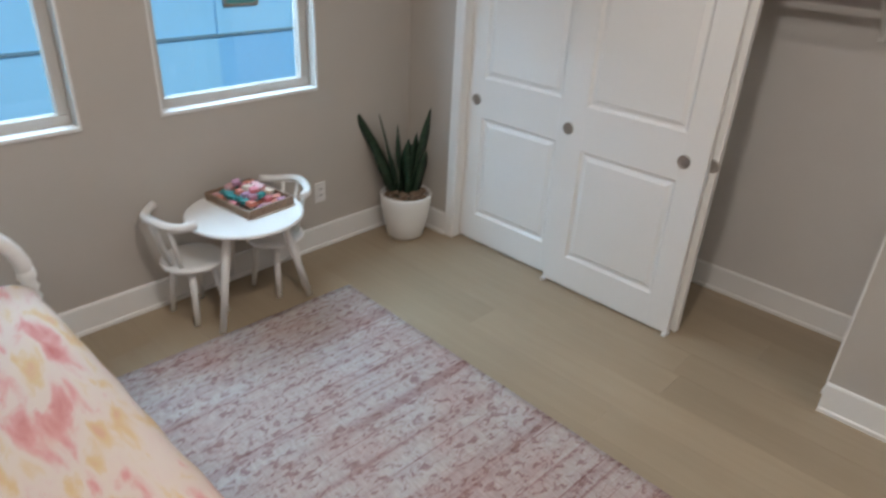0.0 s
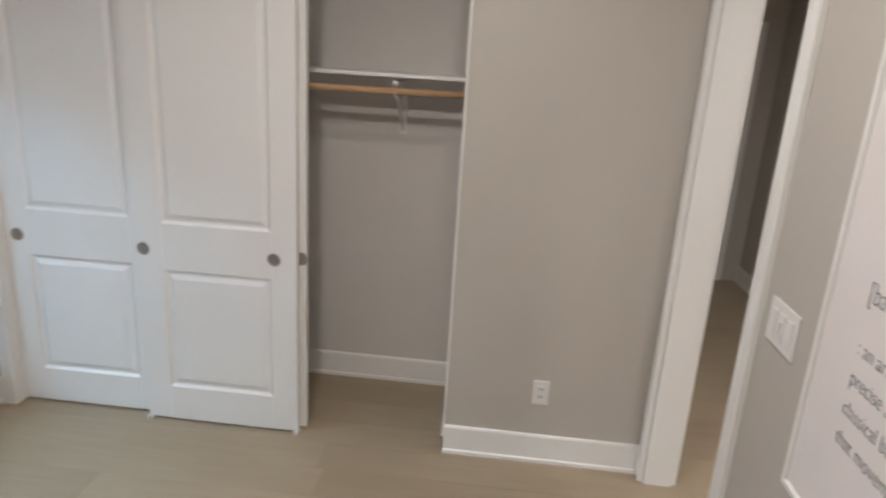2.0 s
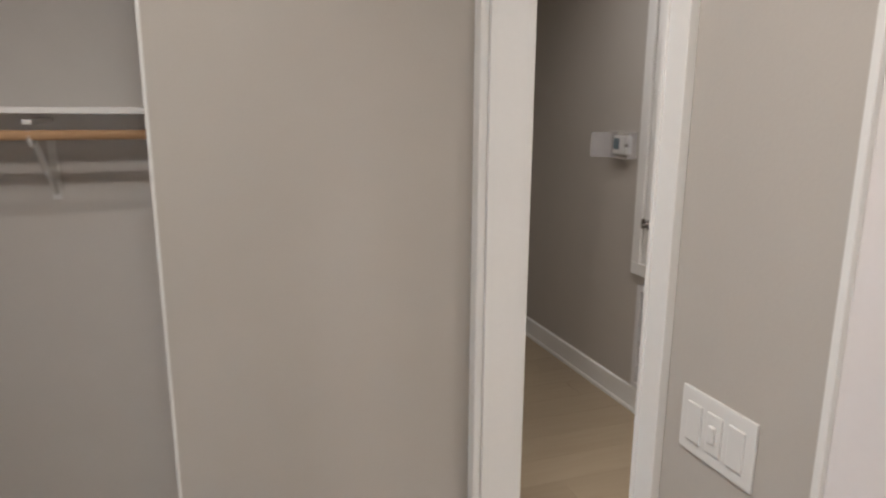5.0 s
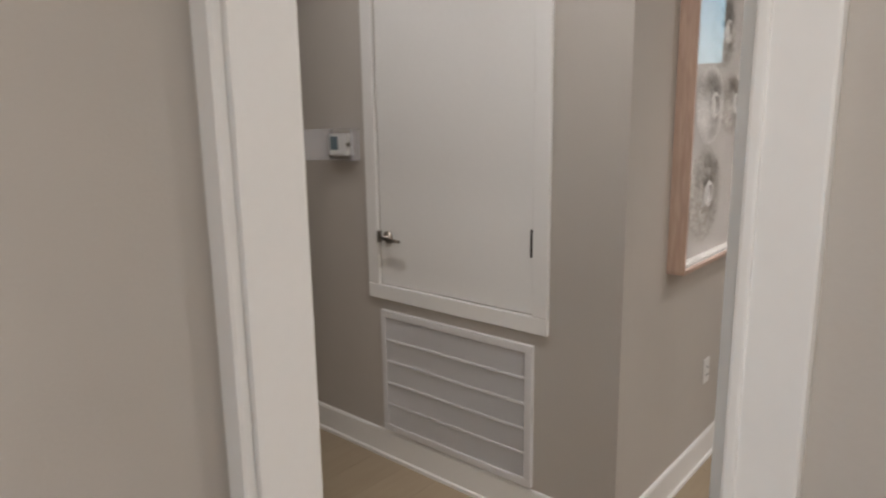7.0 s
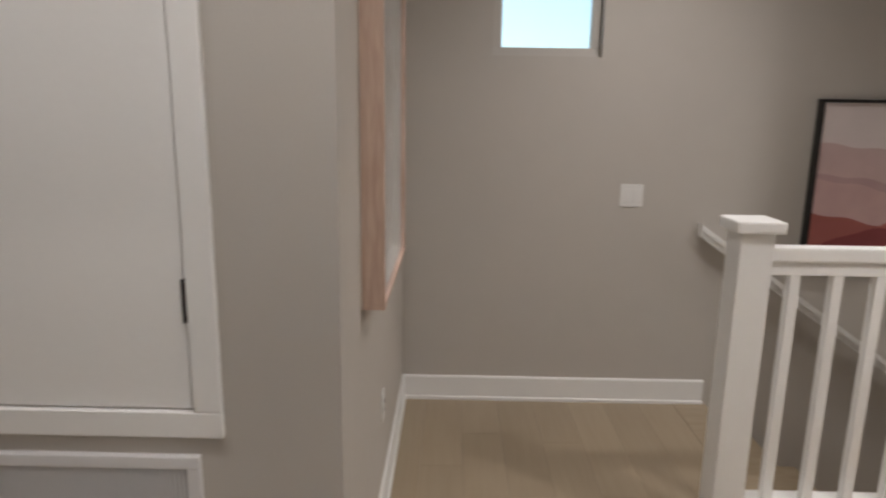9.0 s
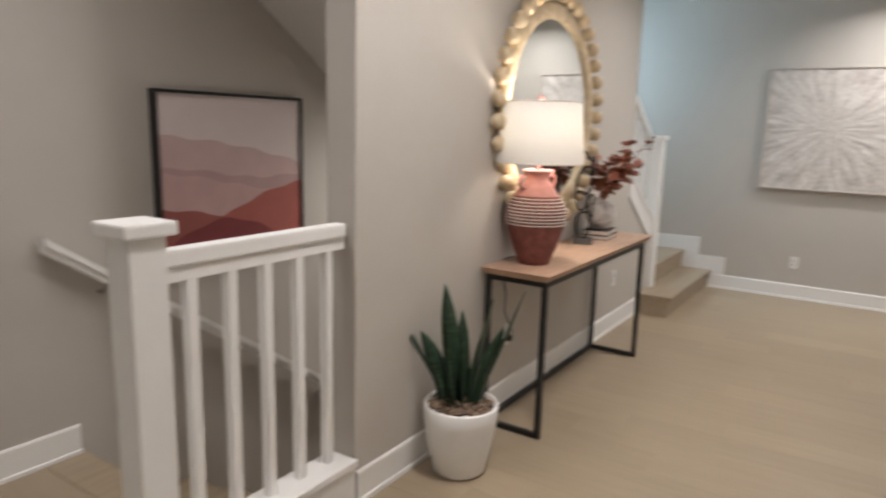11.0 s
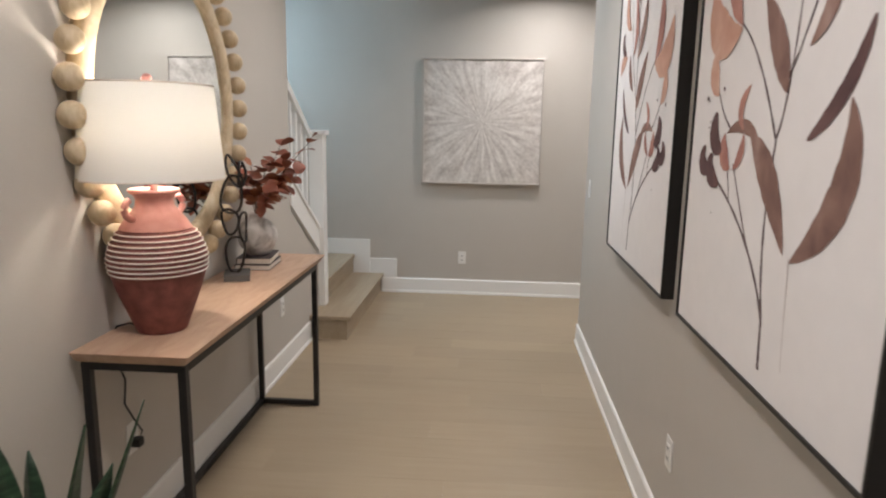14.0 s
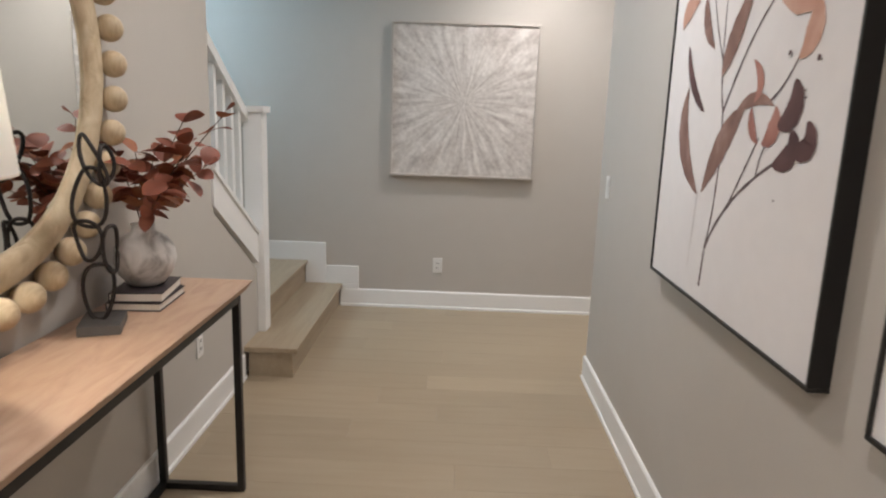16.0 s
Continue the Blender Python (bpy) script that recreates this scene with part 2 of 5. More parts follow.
REDLEAF = coloured("red_leaf", [(0.3, (0.13, 0.030, 0.018)), (0.55, (0.26, 0.072, 0.036)), (0.75, (0.42, 0.15, 0.06))], 9, 0.6, 5)
REDLEAF2 = coloured("russet_leaf", [(0.3, (0.22, 0.065, 0.030)), (0.7, (0.46, 0.18, 0.075))], 9, 0.6, 5)
STEM = mat("brown_stem", (0.10, 0.055, 0.035), 0.7, grain=0.2, scale=40)
MARBLE = coloured("grey_marble", [(0.35, (0.33, 0.30, 0.275)), (0.5, (0.55, 0.52, 0.49)), (0.7, (0.66, 0.63, 0.60))], 9, 0.4, 8, 2.0)
IRON = mat("dark_iron", (0.035, 0.030, 0.027), 0.55, 0.6, grain=0.25, scale=50, bump=0.2)
SLATE = mat("slate_block", (0.075, 0.07, 0.066), 0.6, grain=0.2, scale=30, bump=0.15)
BOOKCOVER = mat("black_book_cover", (0.03, 0.022, 0.024), 0.5, grain=0.1, scale=60)
PAPER = mat("book_pages", (0.72, 0.67, 0.60), 0.9, grain=0.06, scale=200, stretch=(0.2, 0.2, 8))
STEEL = mat("brushed_nickel", (0.30, 0.27, 0.24), 0.35, 1.0, grain=0.08, scale=80)
PULL = mat("flush_pull_nickel", (0.42, 0.39, 0.36), 0.4, 0.9, grain=0.05, scale=60)
# white window vinyl, darkened to beige for the shade on its room side
VINYL = mat("shaded_vinyl", (0.52, 0.49, 0.45), 0.45, grain=0.02, scale=60)
PLASTIC = mat("white_plastic", (0.74, 0.73, 0.71), 0.35, grain=0.01, scale=80)
DARKSLOT = mat("dark_slot", (0.03, 0.03, 0.03), 0.6)
CANVAS = mat("white_canvas", (0.76, 0.73, 0.72), 0.85, grain=0.03, scale=300, bump=0.1)
POSTERBOARD = mat("poster_board", (0.74, 0.70, 0.69), 0.7, grain=0.015, scale=100)
PINK = mat("pink_ink", (0.72, 0.22, 0.25), 0.8, grain=0.08, scale=30)
GREYINK = mat("grey_ink", (0.10, 0.11, 0.13), 0.8)
GRILLE = mat("grille_enamel", (0.66, 0.65, 0.65), 0.45, grain=0.02, scale=60)
GRILLEBACK = mat("grille_filter", (0.40, 0.40, 0.41), 0.9, grain=0.08, scale=120)
LCD = mat("lcd_screen", (0.14, 0.19, 0.22), 0.25)
CHILD_WHITE = mat("white_lacquer", (0.80, 0.79, 0.77), 0.35, grain=0.01, scale=50)
# white stucco with the blue cast of daylight put into its colour
STUCCO = mat("daylight_tinted_stucco", (0.22, 0.57, 0.92), 0.9, grain=0.03, scale=40, bump=0.2)
# same stucco, with the shading of the lower wall painted in
STUCCO_DARK = mat("shaded_stucco", (0.16, 0.49, 0.90), 0.9, grain=0.03, scale=40, bump=0.2)
BAND = mat("blue_grey_band", (0.09, 0.22, 0.33), 0.7, grain=0.05, scale=20)
FAR_GLASS = mat("dark_window_glass", (0.02, 0.14, 0.15), 0.3)
TEAL_GLASS = mat("teal_window_glass", (0.06, 0.36, 0.36), 0.3)
BLIND = coloured("woven_bamboo", [(0.3, (0.045, 0.022, 0.012)), (0.7, (0.13, 0.07, 0.04))], 30, 0.7, 6, 0, (1, 1, 12), 0.3)
MIRROR = mat("mirror_glass", (0.86, 0.89, 0.88), 0.015, 1.0)
STAIRWOOD = coloured("stair_oak", [(0.3, OAK_DARK), (0.7, OAK_LIGHT)], 5, 0.45, 8, 0.6, (6, 0.6, 6), 0.05)
EARTH = mat("dry_ground", (0.22, 0.20, 0.17), 0.95, grain=0.15, scale=3)
CORD = mat("black_cord", (0.015, 0.015, 0.015), 0.5)


def shade_material():
    m = bpy.data.materials.new("linen_shade")
    m.use_nodes = True
    nt = m.node_tree
    b = nt.nodes["Principled BSDF"]
    b.inputs["Base Color"].default_value, b.inputs["Roughness"].default_value = (0.84, 0.82, 0.78, 1), 0.9
    tr, mix = nt.nodes.new("ShaderNodeBsdfTranslucent"), nt.nodes.new("ShaderNodeMixShader")
    tr.inputs[0].default_value = (0.93, 0.89, 0.80, 1)
    mix.inputs[0].default_value = 0.175
    out = nt.nodes["Material Output"]
    nt.links.new(b.outputs[0], mix.inputs[1])
    nt.links.new(tr.outputs[0], mix.inputs[2])
    nt.links.new(mix.outputs[0], out.inputs[0])
    return m


SHADE = shade_material()


def rug_material():
    """Faded oriental weave: fine speckle of maroon motifs on grey and blush bands that run along y."""
    m = bpy.data.materials.new("faded_rug")
    m.use_nodes = True
    nt = m.node_tree
    b = nt.nodes["Principled BSDF"]
    b.inputs["Roughness"].default_value = 0.95
    tc = nt.nodes.new("ShaderNodeTexCoord")

    def layer(stretch, scale, detail, stops, distort=0.0):
        mp, ns, ramp = nt.nodes.new("ShaderNodeMapping"), nt.nodes.new("ShaderNodeTexNoise"), nt.nodes.new("ShaderNodeValToRGB")
        mp.inputs["Scale"].default_value = stretch
        ns.inputs["Scale"].default_value, ns.inputs["Detail"].default_value, ns.inputs["Distortion"].default_value = scale, detail, distort
        nt.links.new(tc.outputs["Object"], mp.inputs[0])
        nt.links.new(mp.outputs[0], ns.inputs[0])
        els = ramp.color_ramp.elements
        while len(els) < len(stops):
            els.new(0.5)
        for e, (pos, col) in zip(els, stops):
            e.position, e.color = pos, (*col, 1)
        nt.links.new(ns.outputs[0], ramp.inputs[0])
        return ramp.outputs[0], ns.outputs[0]

    def times(a, c, factor):
        mix = nt.nodes.new("ShaderNodeMix")
        mix.data_type, mix.blend_type = "RGBA", "MULTIPLY"
        mix.inputs["Factor"].default_value = factor
        nt.links.new(a, mix.inputs["A"])
        nt.links.new(c, mix.inputs["B"])
        return mix.outputs["Result"]

    ground, _ = layer((1, 1, 1), 3.0, 6, [(0.35, (0.40, 0.315, 0.295)), (0.5, (0.41, 0.365, 0.345)), (0.65, (0.415, 0.395, 0.39))])
    motif, relief = layer((1.0, 0.6, 1), 46, 4, [(0.34, (0.38, 0.16, 0.17)), (0.42, (0.72, 0.56, 0.56)), (0.48, (1, 1, 1)), (0.62, (1, 1, 1)), (0.72, (1.1, 1.1, 1.12))], 0.7)
    bands, _ = layer((9, 0.25, 1), 1.5, 4, [(0.36, (0.70, 0.50, 0.50)), (0.44, (0.95, 0.86, 0.86)), (0.6, (1.06, 1.06, 1.08))])
    lines, _ = layer((60, 0.6, 1), 1.0, 2, [(0.30, (0.72, 0.55, 0.56)), (0.38, (1, 1, 1))])
    fade, _ = layer((1, 5, 1), 22, 5, [(0.35, (0.86, 0.84, 0.84)), (0.65, (1.08, 1.08, 1.08))])
    col = times(times(times(times(ground, motif, 0.6), bands, 0.75), lines, 0.8), fade, 0.95)
    nt.links.new(col, b.inputs["Base Color"])
    bp = nt.nodes.new("ShaderNodeBump")
    bp.inputs["Strength"].default_value, bp.inputs["Distance"].default_value = 0.35, 0.003
    nt.links.new(relief, bp.inputs["Height"])
    nt.links.new(bp.outputs[0], b.inputs["Normal"])
    return m


RUG = rug_material()


def burst_material():
    """Radial brush strokes around the middle of the canvas, local x and z."""
    m = bpy.data.materials.new("radial_paint")
    m.use_nodes = True
    nt = m.node_tree
    b = nt.nodes["Principled BSDF"]
    b.inputs["Roughness"].default_value = 0.75
    tc, sep = nt.nodes.new("ShaderNodeTexCoord"), nt.nodes.new("ShaderNodeSeparateXYZ")
    nt.links.new(tc.outputs["Object"], sep.inputs[0])
    ang, rad = nt.nodes.new("ShaderNodeMath"), nt.nodes.new("ShaderNodeVectorMath")
    ang.operation, rad.operation = "ARCTAN2", "LENGTH"
    nt.links.new(sep.outputs["Z"], ang.inputs[0])
    nt.links.new(sep.outputs["X"], ang.inputs[1])
    nt.links.new(tc.outputs["Object"], rad.inputs[0])
    comb = nt.nodes.new("ShaderNodeCombineXYZ")
    sa = nt.nodes.new("ShaderNodeMath")
    sa.operation, sa.inputs[1].default_value = "MULTIPLY", 6.0
    nt.links.new(ang.outputs[0], sa.inputs[0])
    nt.links.new(sa.outputs[0], comb.inputs[0])
    sr = nt.nodes.new("ShaderNodeMath")
    sr.operation, sr.inputs[1].default_value = "MULTIPLY", 3.2
    nt.links.new(rad.outputs["Value"], sr.inputs[0])
    nt.links.new(sr.outputs[0], comb.inputs[1])
    ns, fine = nt.nodes.new("ShaderNodeTexNoise"), nt.nodes.new("ShaderNodeTexNoise")
    ns.inputs["Scale"].default_value, ns.inputs["Detail"].default_value = 1.6, 5
    fine.inputs["Scale"].default_value, fine.inputs["Detail"].default_value = 38, 5
    nt.links.new(comb.outputs[0], ns.inputs[0])
    nt.links.new(tc.outputs["Object"], fine.inputs[0])
    mean = nt.nodes.new("ShaderNodeMath")
    mean.operation, mean.inputs[1].default_value = "MULTIPLY_ADD", 0.32
    keep = nt.nodes.new("ShaderNodeMath")
    keep.operation, keep.inputs[1].default_value = "MULTIPLY", 0.68
    nt.links.new(ns.outputs[0], keep.inputs[0])
    nt.links.new(fine.outputs[0], mean.inputs[0])
    nt.links.new(keep.outputs[0], mean.inputs[2])
    ramp = nt.nodes.new("ShaderNodeValToRGB")
    e = ramp.color_ramp.elements
    e[0].position, e[0].color = 0.34, (0.40, 0.355, 0.325, 1)
    e[1].position, e[1].color = 0.62, (0.68, 0.64, 0.60, 1)
    nt.links.new(mean.outputs[0], ramp.inputs[0])
    nt.links.new(ramp.outputs[0], b.inputs["Base Color"])
    bp = nt.nodes.new("ShaderNodeBump")
    bp.inputs["Strength"].default_value, bp.inputs["Distance"].default_value = 0.6, 0.004
    nt.links.new(mean.outputs[0], bp.inputs["Height"])
    nt.links.new(bp.outputs[0], b.inputs["Normal"])
    return m


BURST = burst_material()


# ---- shape helpers ----
def revolve(profile, seg=40):
    """A closed or open profile of (radius, height) turned about z."""
    bm = bmesh.new()
    rings = []
    for r, z in profile:
        if r < 1e-5:
            rings.append([bm.verts.new((0, 0, z))])
        else:
            rings.append([bm.verts.new((r * math.cos(2 * math.pi * i / seg), r * math.sin(2 * math.pi * i / seg), z)) for i in range(seg)])
    for a, c in zip(rings, rings[1:]):
        for i in range(seg):
            j = (i + 1) % seg
            if len(a) == 1 and len(c) > 1:
                bm.faces.new((a[0], c[i], c[j]))
            elif len(c) == 1 and len(a) > 1:
                bm.faces.new((a[i], a[j], c[0]))
            elif len(a) > 1:
                bm.faces.new((a[i], a[j], c[j], c[i]))
    return bm


def add_tube(bm, points, radius, seg=8, taper=1.0, closed=False):
    """A round tube along points."""
    pts = [Vector(p) for p in points]
    n = len(pts)
    rings = []
    for k, p in enumerate(pts):
        a = pts[(k - 1) % n] if closed else pts[max(k - 1, 0)]
        c = pts[(k + 1) % n] if closed else pts[min(k + 1, n - 1)]
        q = (c - a).normalized().to_track_quat("Z", "Y").to_matrix()
        r = radius * (1 + (taper - 1) * k / max(n - 1, 1))
        rings.append([bm.verts.new(p + q @ Vector((r * math.cos(2 * math.pi * i / seg), r * math.sin(2 * math.pi * i / seg), 0))) for i in range(seg)])
    pairs = list(zip(rings, rings[1:])) + ([(rings[-1], rings[0])] if closed else [])
    for a, c in pairs:
        for i in range(seg):
            j = (i + 1) % seg
            bm.faces.new((a[i], a[j], c[j], c[i]))
    if not closed:
        bm.faces.new(rings[0][::-1])
        bm.faces.new(rings[-1])
    return bm


def tube(points, radius, seg=8, taper=1.0, closed=False):
    return add_tube(bmesh.new(), points, radius, seg, taper, closed)


def polygon_plate(points, y0, y1):
    """A thin plate in the local xz plane."""
    bm = bmesh.new()
    f = [bm.verts.new((x, y0, z)) for x, z in points]
    g = [bm.verts.new((x, y1, z)) for x, z in points]
    bm.faces.new(f)
    bm.faces.new(g[::-1])
    n = len(f)
    for i in range(n):
        bm.faces.new((f[i], g[i], g[(i + 1) % n], f[(i + 1) % n]))
    return bm


def extrude_profile(profile, length):
    """A profile of (depth, height) extruded along local x."""
    bm = bmesh.new()
    a = [bm.verts.new((0, d, z)) for d, z in profile]
    c = [bm.verts.new((length, d, z)) for d, z in profile]
    n = len(a)
    bm.faces.new(a)
    bm.faces.new(c[::-1])
    for i in range(n):
        bm.faces.new((a[i], c[i], c[(i + 1) % n], a[(i + 1) % n]))
    return bm


def frame_bm(w, h, rail, depth, bevel=0.002):
    """A picture frame in the local xz plane, centred, its back at y = 0 and its front at -depth."""
    bm = bmesh.new()
    add_box(bm, -w / 2, -depth, -h / 2, w / 2, 0, -h / 2 + rail, bevel)
    add_box(bm, -w / 2, -depth, h / 2 - rail, w / 2, 0, h / 2, bevel)
    add_box(bm, -w / 2, -depth, -h / 2 + rail, -w / 2 + rail, 0, h / 2 - rail, bevel)
    add_box(bm, w / 2 - rail, -depth, -h / 2 + rail, w / 2, 0, h / 2 - rail, bevel)
    return bm


# ---- structure ----
PLASTER = "beige painted plaster wall with a light texture"
DOOR_Y0, DOOR_Y1, DOOR_Z = 0.074, 0.848, 2.06
SUB = -0.016
NOSE_Y = 1.72        # top of the stair down
bm = bmesh.new()
add_box(bm, XW, -3.0, -0.25, XE, NOSE_Y, SUB)
add_box(bm, XM - 0.14, NOSE_Y, -0.25, XE, YF, SUB)
floor = structure("floor", bm, mat("subfloor", (0.25, 0.2, 0.14), 0.8, grain=0.1, scale=10), "wide pale oak planks with a matt finish", "floor")
bm = bmesh.new()
add_box(bm, XW - 0.16, -3.15, H, XE + 0.16, 2.6, H + 0.15)
add_box(bm, XM - 0.14, 2.6, H, XE + 0.16, YF + 0.12, H + 0.15)
add_box(bm, XW - 0.16, 2.6, H + 2.5, XM, YF + 0.12, H + 2.65)
structure("ceiling", bm, CEIL, "flat white painted plaster ceiling", "ceiling")
wall_x("wall_west", XH, 0, -3.0, YH, 0, H, [(DOOR_Y0, DOOR_Y1, 0, DOOR_Z)], WALL, PLASTER)
wall_x("wall_east", XE, XE + 0.16, -0.8, YB + 0.12, 0, H, WINDOWS, WALL, PLASTER)
structure("wall_back", box(0, YB, 0, XE, YB + 0.12, H), WALL, PLASTER)
CL0, CL1, CLZ = 0.878, 2.93, 2.42
bm = bmesh.new()
add_box(bm, 0, -0.11, 0, CL0, 0, H)
add_box(bm, CL1, -0.11, 0, XE, 0, H)
add_box(bm, CL0, -0.11, CLZ, CL1, 0, H)
structure("wall_closet", bm, WALL, PLASTER)
structure("wall_closet_back", box(CL0 - 0.10, CLOSET_Y - 0.10, 0, XE, CLOSET_Y, H), CLOSET, "pale grey painted closet back wall")
structure("wall_closet_side", box(CL0 - 0.10, CLOSET_Y, 0, CL0, -0.11, H), CLOSET, "pale grey painted closet side wall")
wall_x("wall_hall_window", XW - 0.16, XW, 0.03, YF + 0.12, -2.9, H + 2.5, [HALL_WINDOW, LANDING_WINDOW], WALL, PLASTER)
structure("wall_art", box(XW, YA - 0.14, 0, XA - 0.12, YA, H), WALL, PLASTER)
AC_Y0, AC_Y1, AC_Z0, AC_Z1 = -1.045, -0.245, 0.835, 2.22
wall_x("wall_return", XA - 0.12, XA, -3.0, YA, 0, H, [(AC_Y0, AC_Y1, AC_Z0, AC_Z1)], WALL, PLASTER)
structure("wall_corridor_end", box(XA - 0.12, -3.15, 0, 0, -3.0, H), WALL, PLASTER)
bm = bmesh.new()
add_box(bm, XM - 0.14, YM0, -2.9, XM, YM1, H + 2.5)
# the sloped part under the stringer of the upper flight
prof = [(YM1, -2.9), (5.92, -2.9), (5.92, 0.52), (YM1, 0.52 + 0.655 * (5.92 - YM1))]
vs = [[bm.verts.new((x, y, z)) for y, z in prof] for x in (XM - 0.14, XM)]
bm.faces.new(vs[0])
bm.faces.new(vs[1][::-1])
for i in range(4):
    bm.faces.new((vs[0][i], vs[1][i], vs[1][(i + 1) % 4], vs[0][(i + 1) % 4]))
structure("wall_mirror", bm, WALL, PLASTER)
structure("wall_far", box(XW - 0.16, YF, -2.9, 2.52, YF + 0.12, H + 2.5), WALL, PLASTER)
structure("wall_side_end", box(2.4, YB + 0.12, 0, 2.52, YF, H), WALL, PLASTER)
structure("wall_side_back", box(0, YH - 0.12, 0, 2.4, YH, H), WALL, PLASTER)
structure("wall_stair_end", box(XW, 2.6, H + 0.15, XM - 0.14, 2.72, H + 2.5), WALL, PLASTER)

# baseboards: a tall flat board with an eased top and a small shoe
BOARD = [(0, 0.0), (-0.022, 0.0), (-0.022, 0.016), (-0.014, 0.020), (-0.014, 0.126), (-0.009, 0.134), (0, 0.134)]


def baseboard(x, y, length, rz, z=0.0):
    ob = structure("baseboard", extrude_profile(BOARD, length), WHITE, "white painted flat baseboard", "baseboard")
    ob.matrix_world = pose(x, y, z, 0, 0, rz)
    return ob


baseboard(0, YB, XE, 0)
baseboard(XE, YB, YB, -90)
baseboard(XE, 0, XE - CL1 - 0.06, 180)
baseboard(CL0, 0, CL0 - 0.018, 180)
baseboard(0, DOOR_Y1 + 0.062, YB - DOOR_Y1 - 0.062, 90)
baseboard(XE, CLOSET_Y, XE - CL0, 180)
baseboard(CL0, CLOSET_Y, -CLOSET_Y - 0.11, 90)
baseboard(XA, -3.0, 3.0 + YA, 90)
baseboard(XA, YA, XA - XW, 180)
baseboard(XW, YA, NOSE_Y - YA, 90)
baseboard(XM, YM0, 5.60 - YM0, 90)
baseboard(XH, YH, YH - DOOR_Y1 - 0.062, -90)
baseboard(XH, DOOR_Y0 - 0.062, 3.0 + DOOR_Y0 - 0.062, -90)
baseboard(-1.735, YF, 2.4 + 1.735, 0)


def casing(name, y0, y1, z1, x, sign, width=0.06):
    """Flat door casing with an inner bead on a wall that runs along y."""
    bm = bmesh.new()
    t = 0.020 * sign
    add_box(bm, x, y0 - width, 0, x + t, y0, z1 + width, 0.003)
    add_box(bm, x, y1, 0, x + t, y1 + width, z1 + width, 0.003)
    add_box(bm, x, y0, z1, x + t, y1, z1 + width, 0.003)
    add_box(bm, x, y0 - 0.013, 0, x + t * 1.2, y0 - 0.002, z1, 0.003)
    add_box(bm, x, y1 + 0.002, 0, x + t * 1.2, y1 + 0.013, z1, 0.003)
    return bm


door = thing("door_frame", "white painted door frame with flat casing around an open doorway", "door frame", kind="structure")
part("casing", casing("casing", DOOR_Y0, DOOR_Y1, DOOR_Z, 0, 1), WHITE, door)
part("casing", casing("casing", DOOR_Y0, DOOR_Y1, DOOR_Z, XH, -1), WHITE, door)
bm = bmesh.new()
add_box(bm, XH, DOOR_Y0 - 0.001, 0, 0, DOOR_Y0 + 0.014, DOOR_Z)
add_box(bm, XH, DOOR_Y1 - 0.014, 0, 0, DOOR_Y1 + 0.001, DOOR_Z)
add_box(bm, XH, DOOR_Y0 + 0.014, DOOR_Z - 0.014, 0, DOOR_Y1 - 0.014, DOOR_Z + 0.001)
part("jamb", bm, WHITE, door)

# far end of the corridor: a closed white door in its frame
cdoor = thing("door_2", "closed white panelled door at the corridor's end", "door", kind="structure")
bm = bmesh.new()
add_box(bm, -1.24, -3.0, 0, -1.15, -2.982, 2.12, 0.003)
add_box(bm, -0.36, -3.0, 0, -0.27, -2.982, 2.12, 0.003)
add_box(bm, -1.15, -3.0, 2.03, -0.36, -2.982, 2.12, 0.003)
part("casing", bm, WHITE, cdoor)
part("door_leaf", box(-1.148, -3.0, 0.008, -0.362, -2.99, 2.028, 0.002), WHITE, cdoor)

# bedroom closet jambs
frm = thing("closet_frame", "white painted jamb around the sliding closet doors", "closet frame", kind="structure")
bm = bmesh.new()
add_box(bm, CL1 - 0.004, -0.12, 0, CL1 + 0.022, 0.012, CLZ, 0.003)
add_box(bm, CL1 + 0.004, 0.0, 0, CL1 + 0.06, 0.014, CLZ + 0.06, 0.003)
part("jamb", bm, WHITE, frm)
part("header", box(CL0, -0.11, CLZ - 0.06, CL1 - 0.004, 0.006, CLZ + 0.002, 0.003), WHITE, frm)
part("edge_bead", box(CL0 - 0.003, -0.11, 0.134, CL0 + 0.006, 0.004, CLZ - 0.06, 0.002), WHITE, frm)

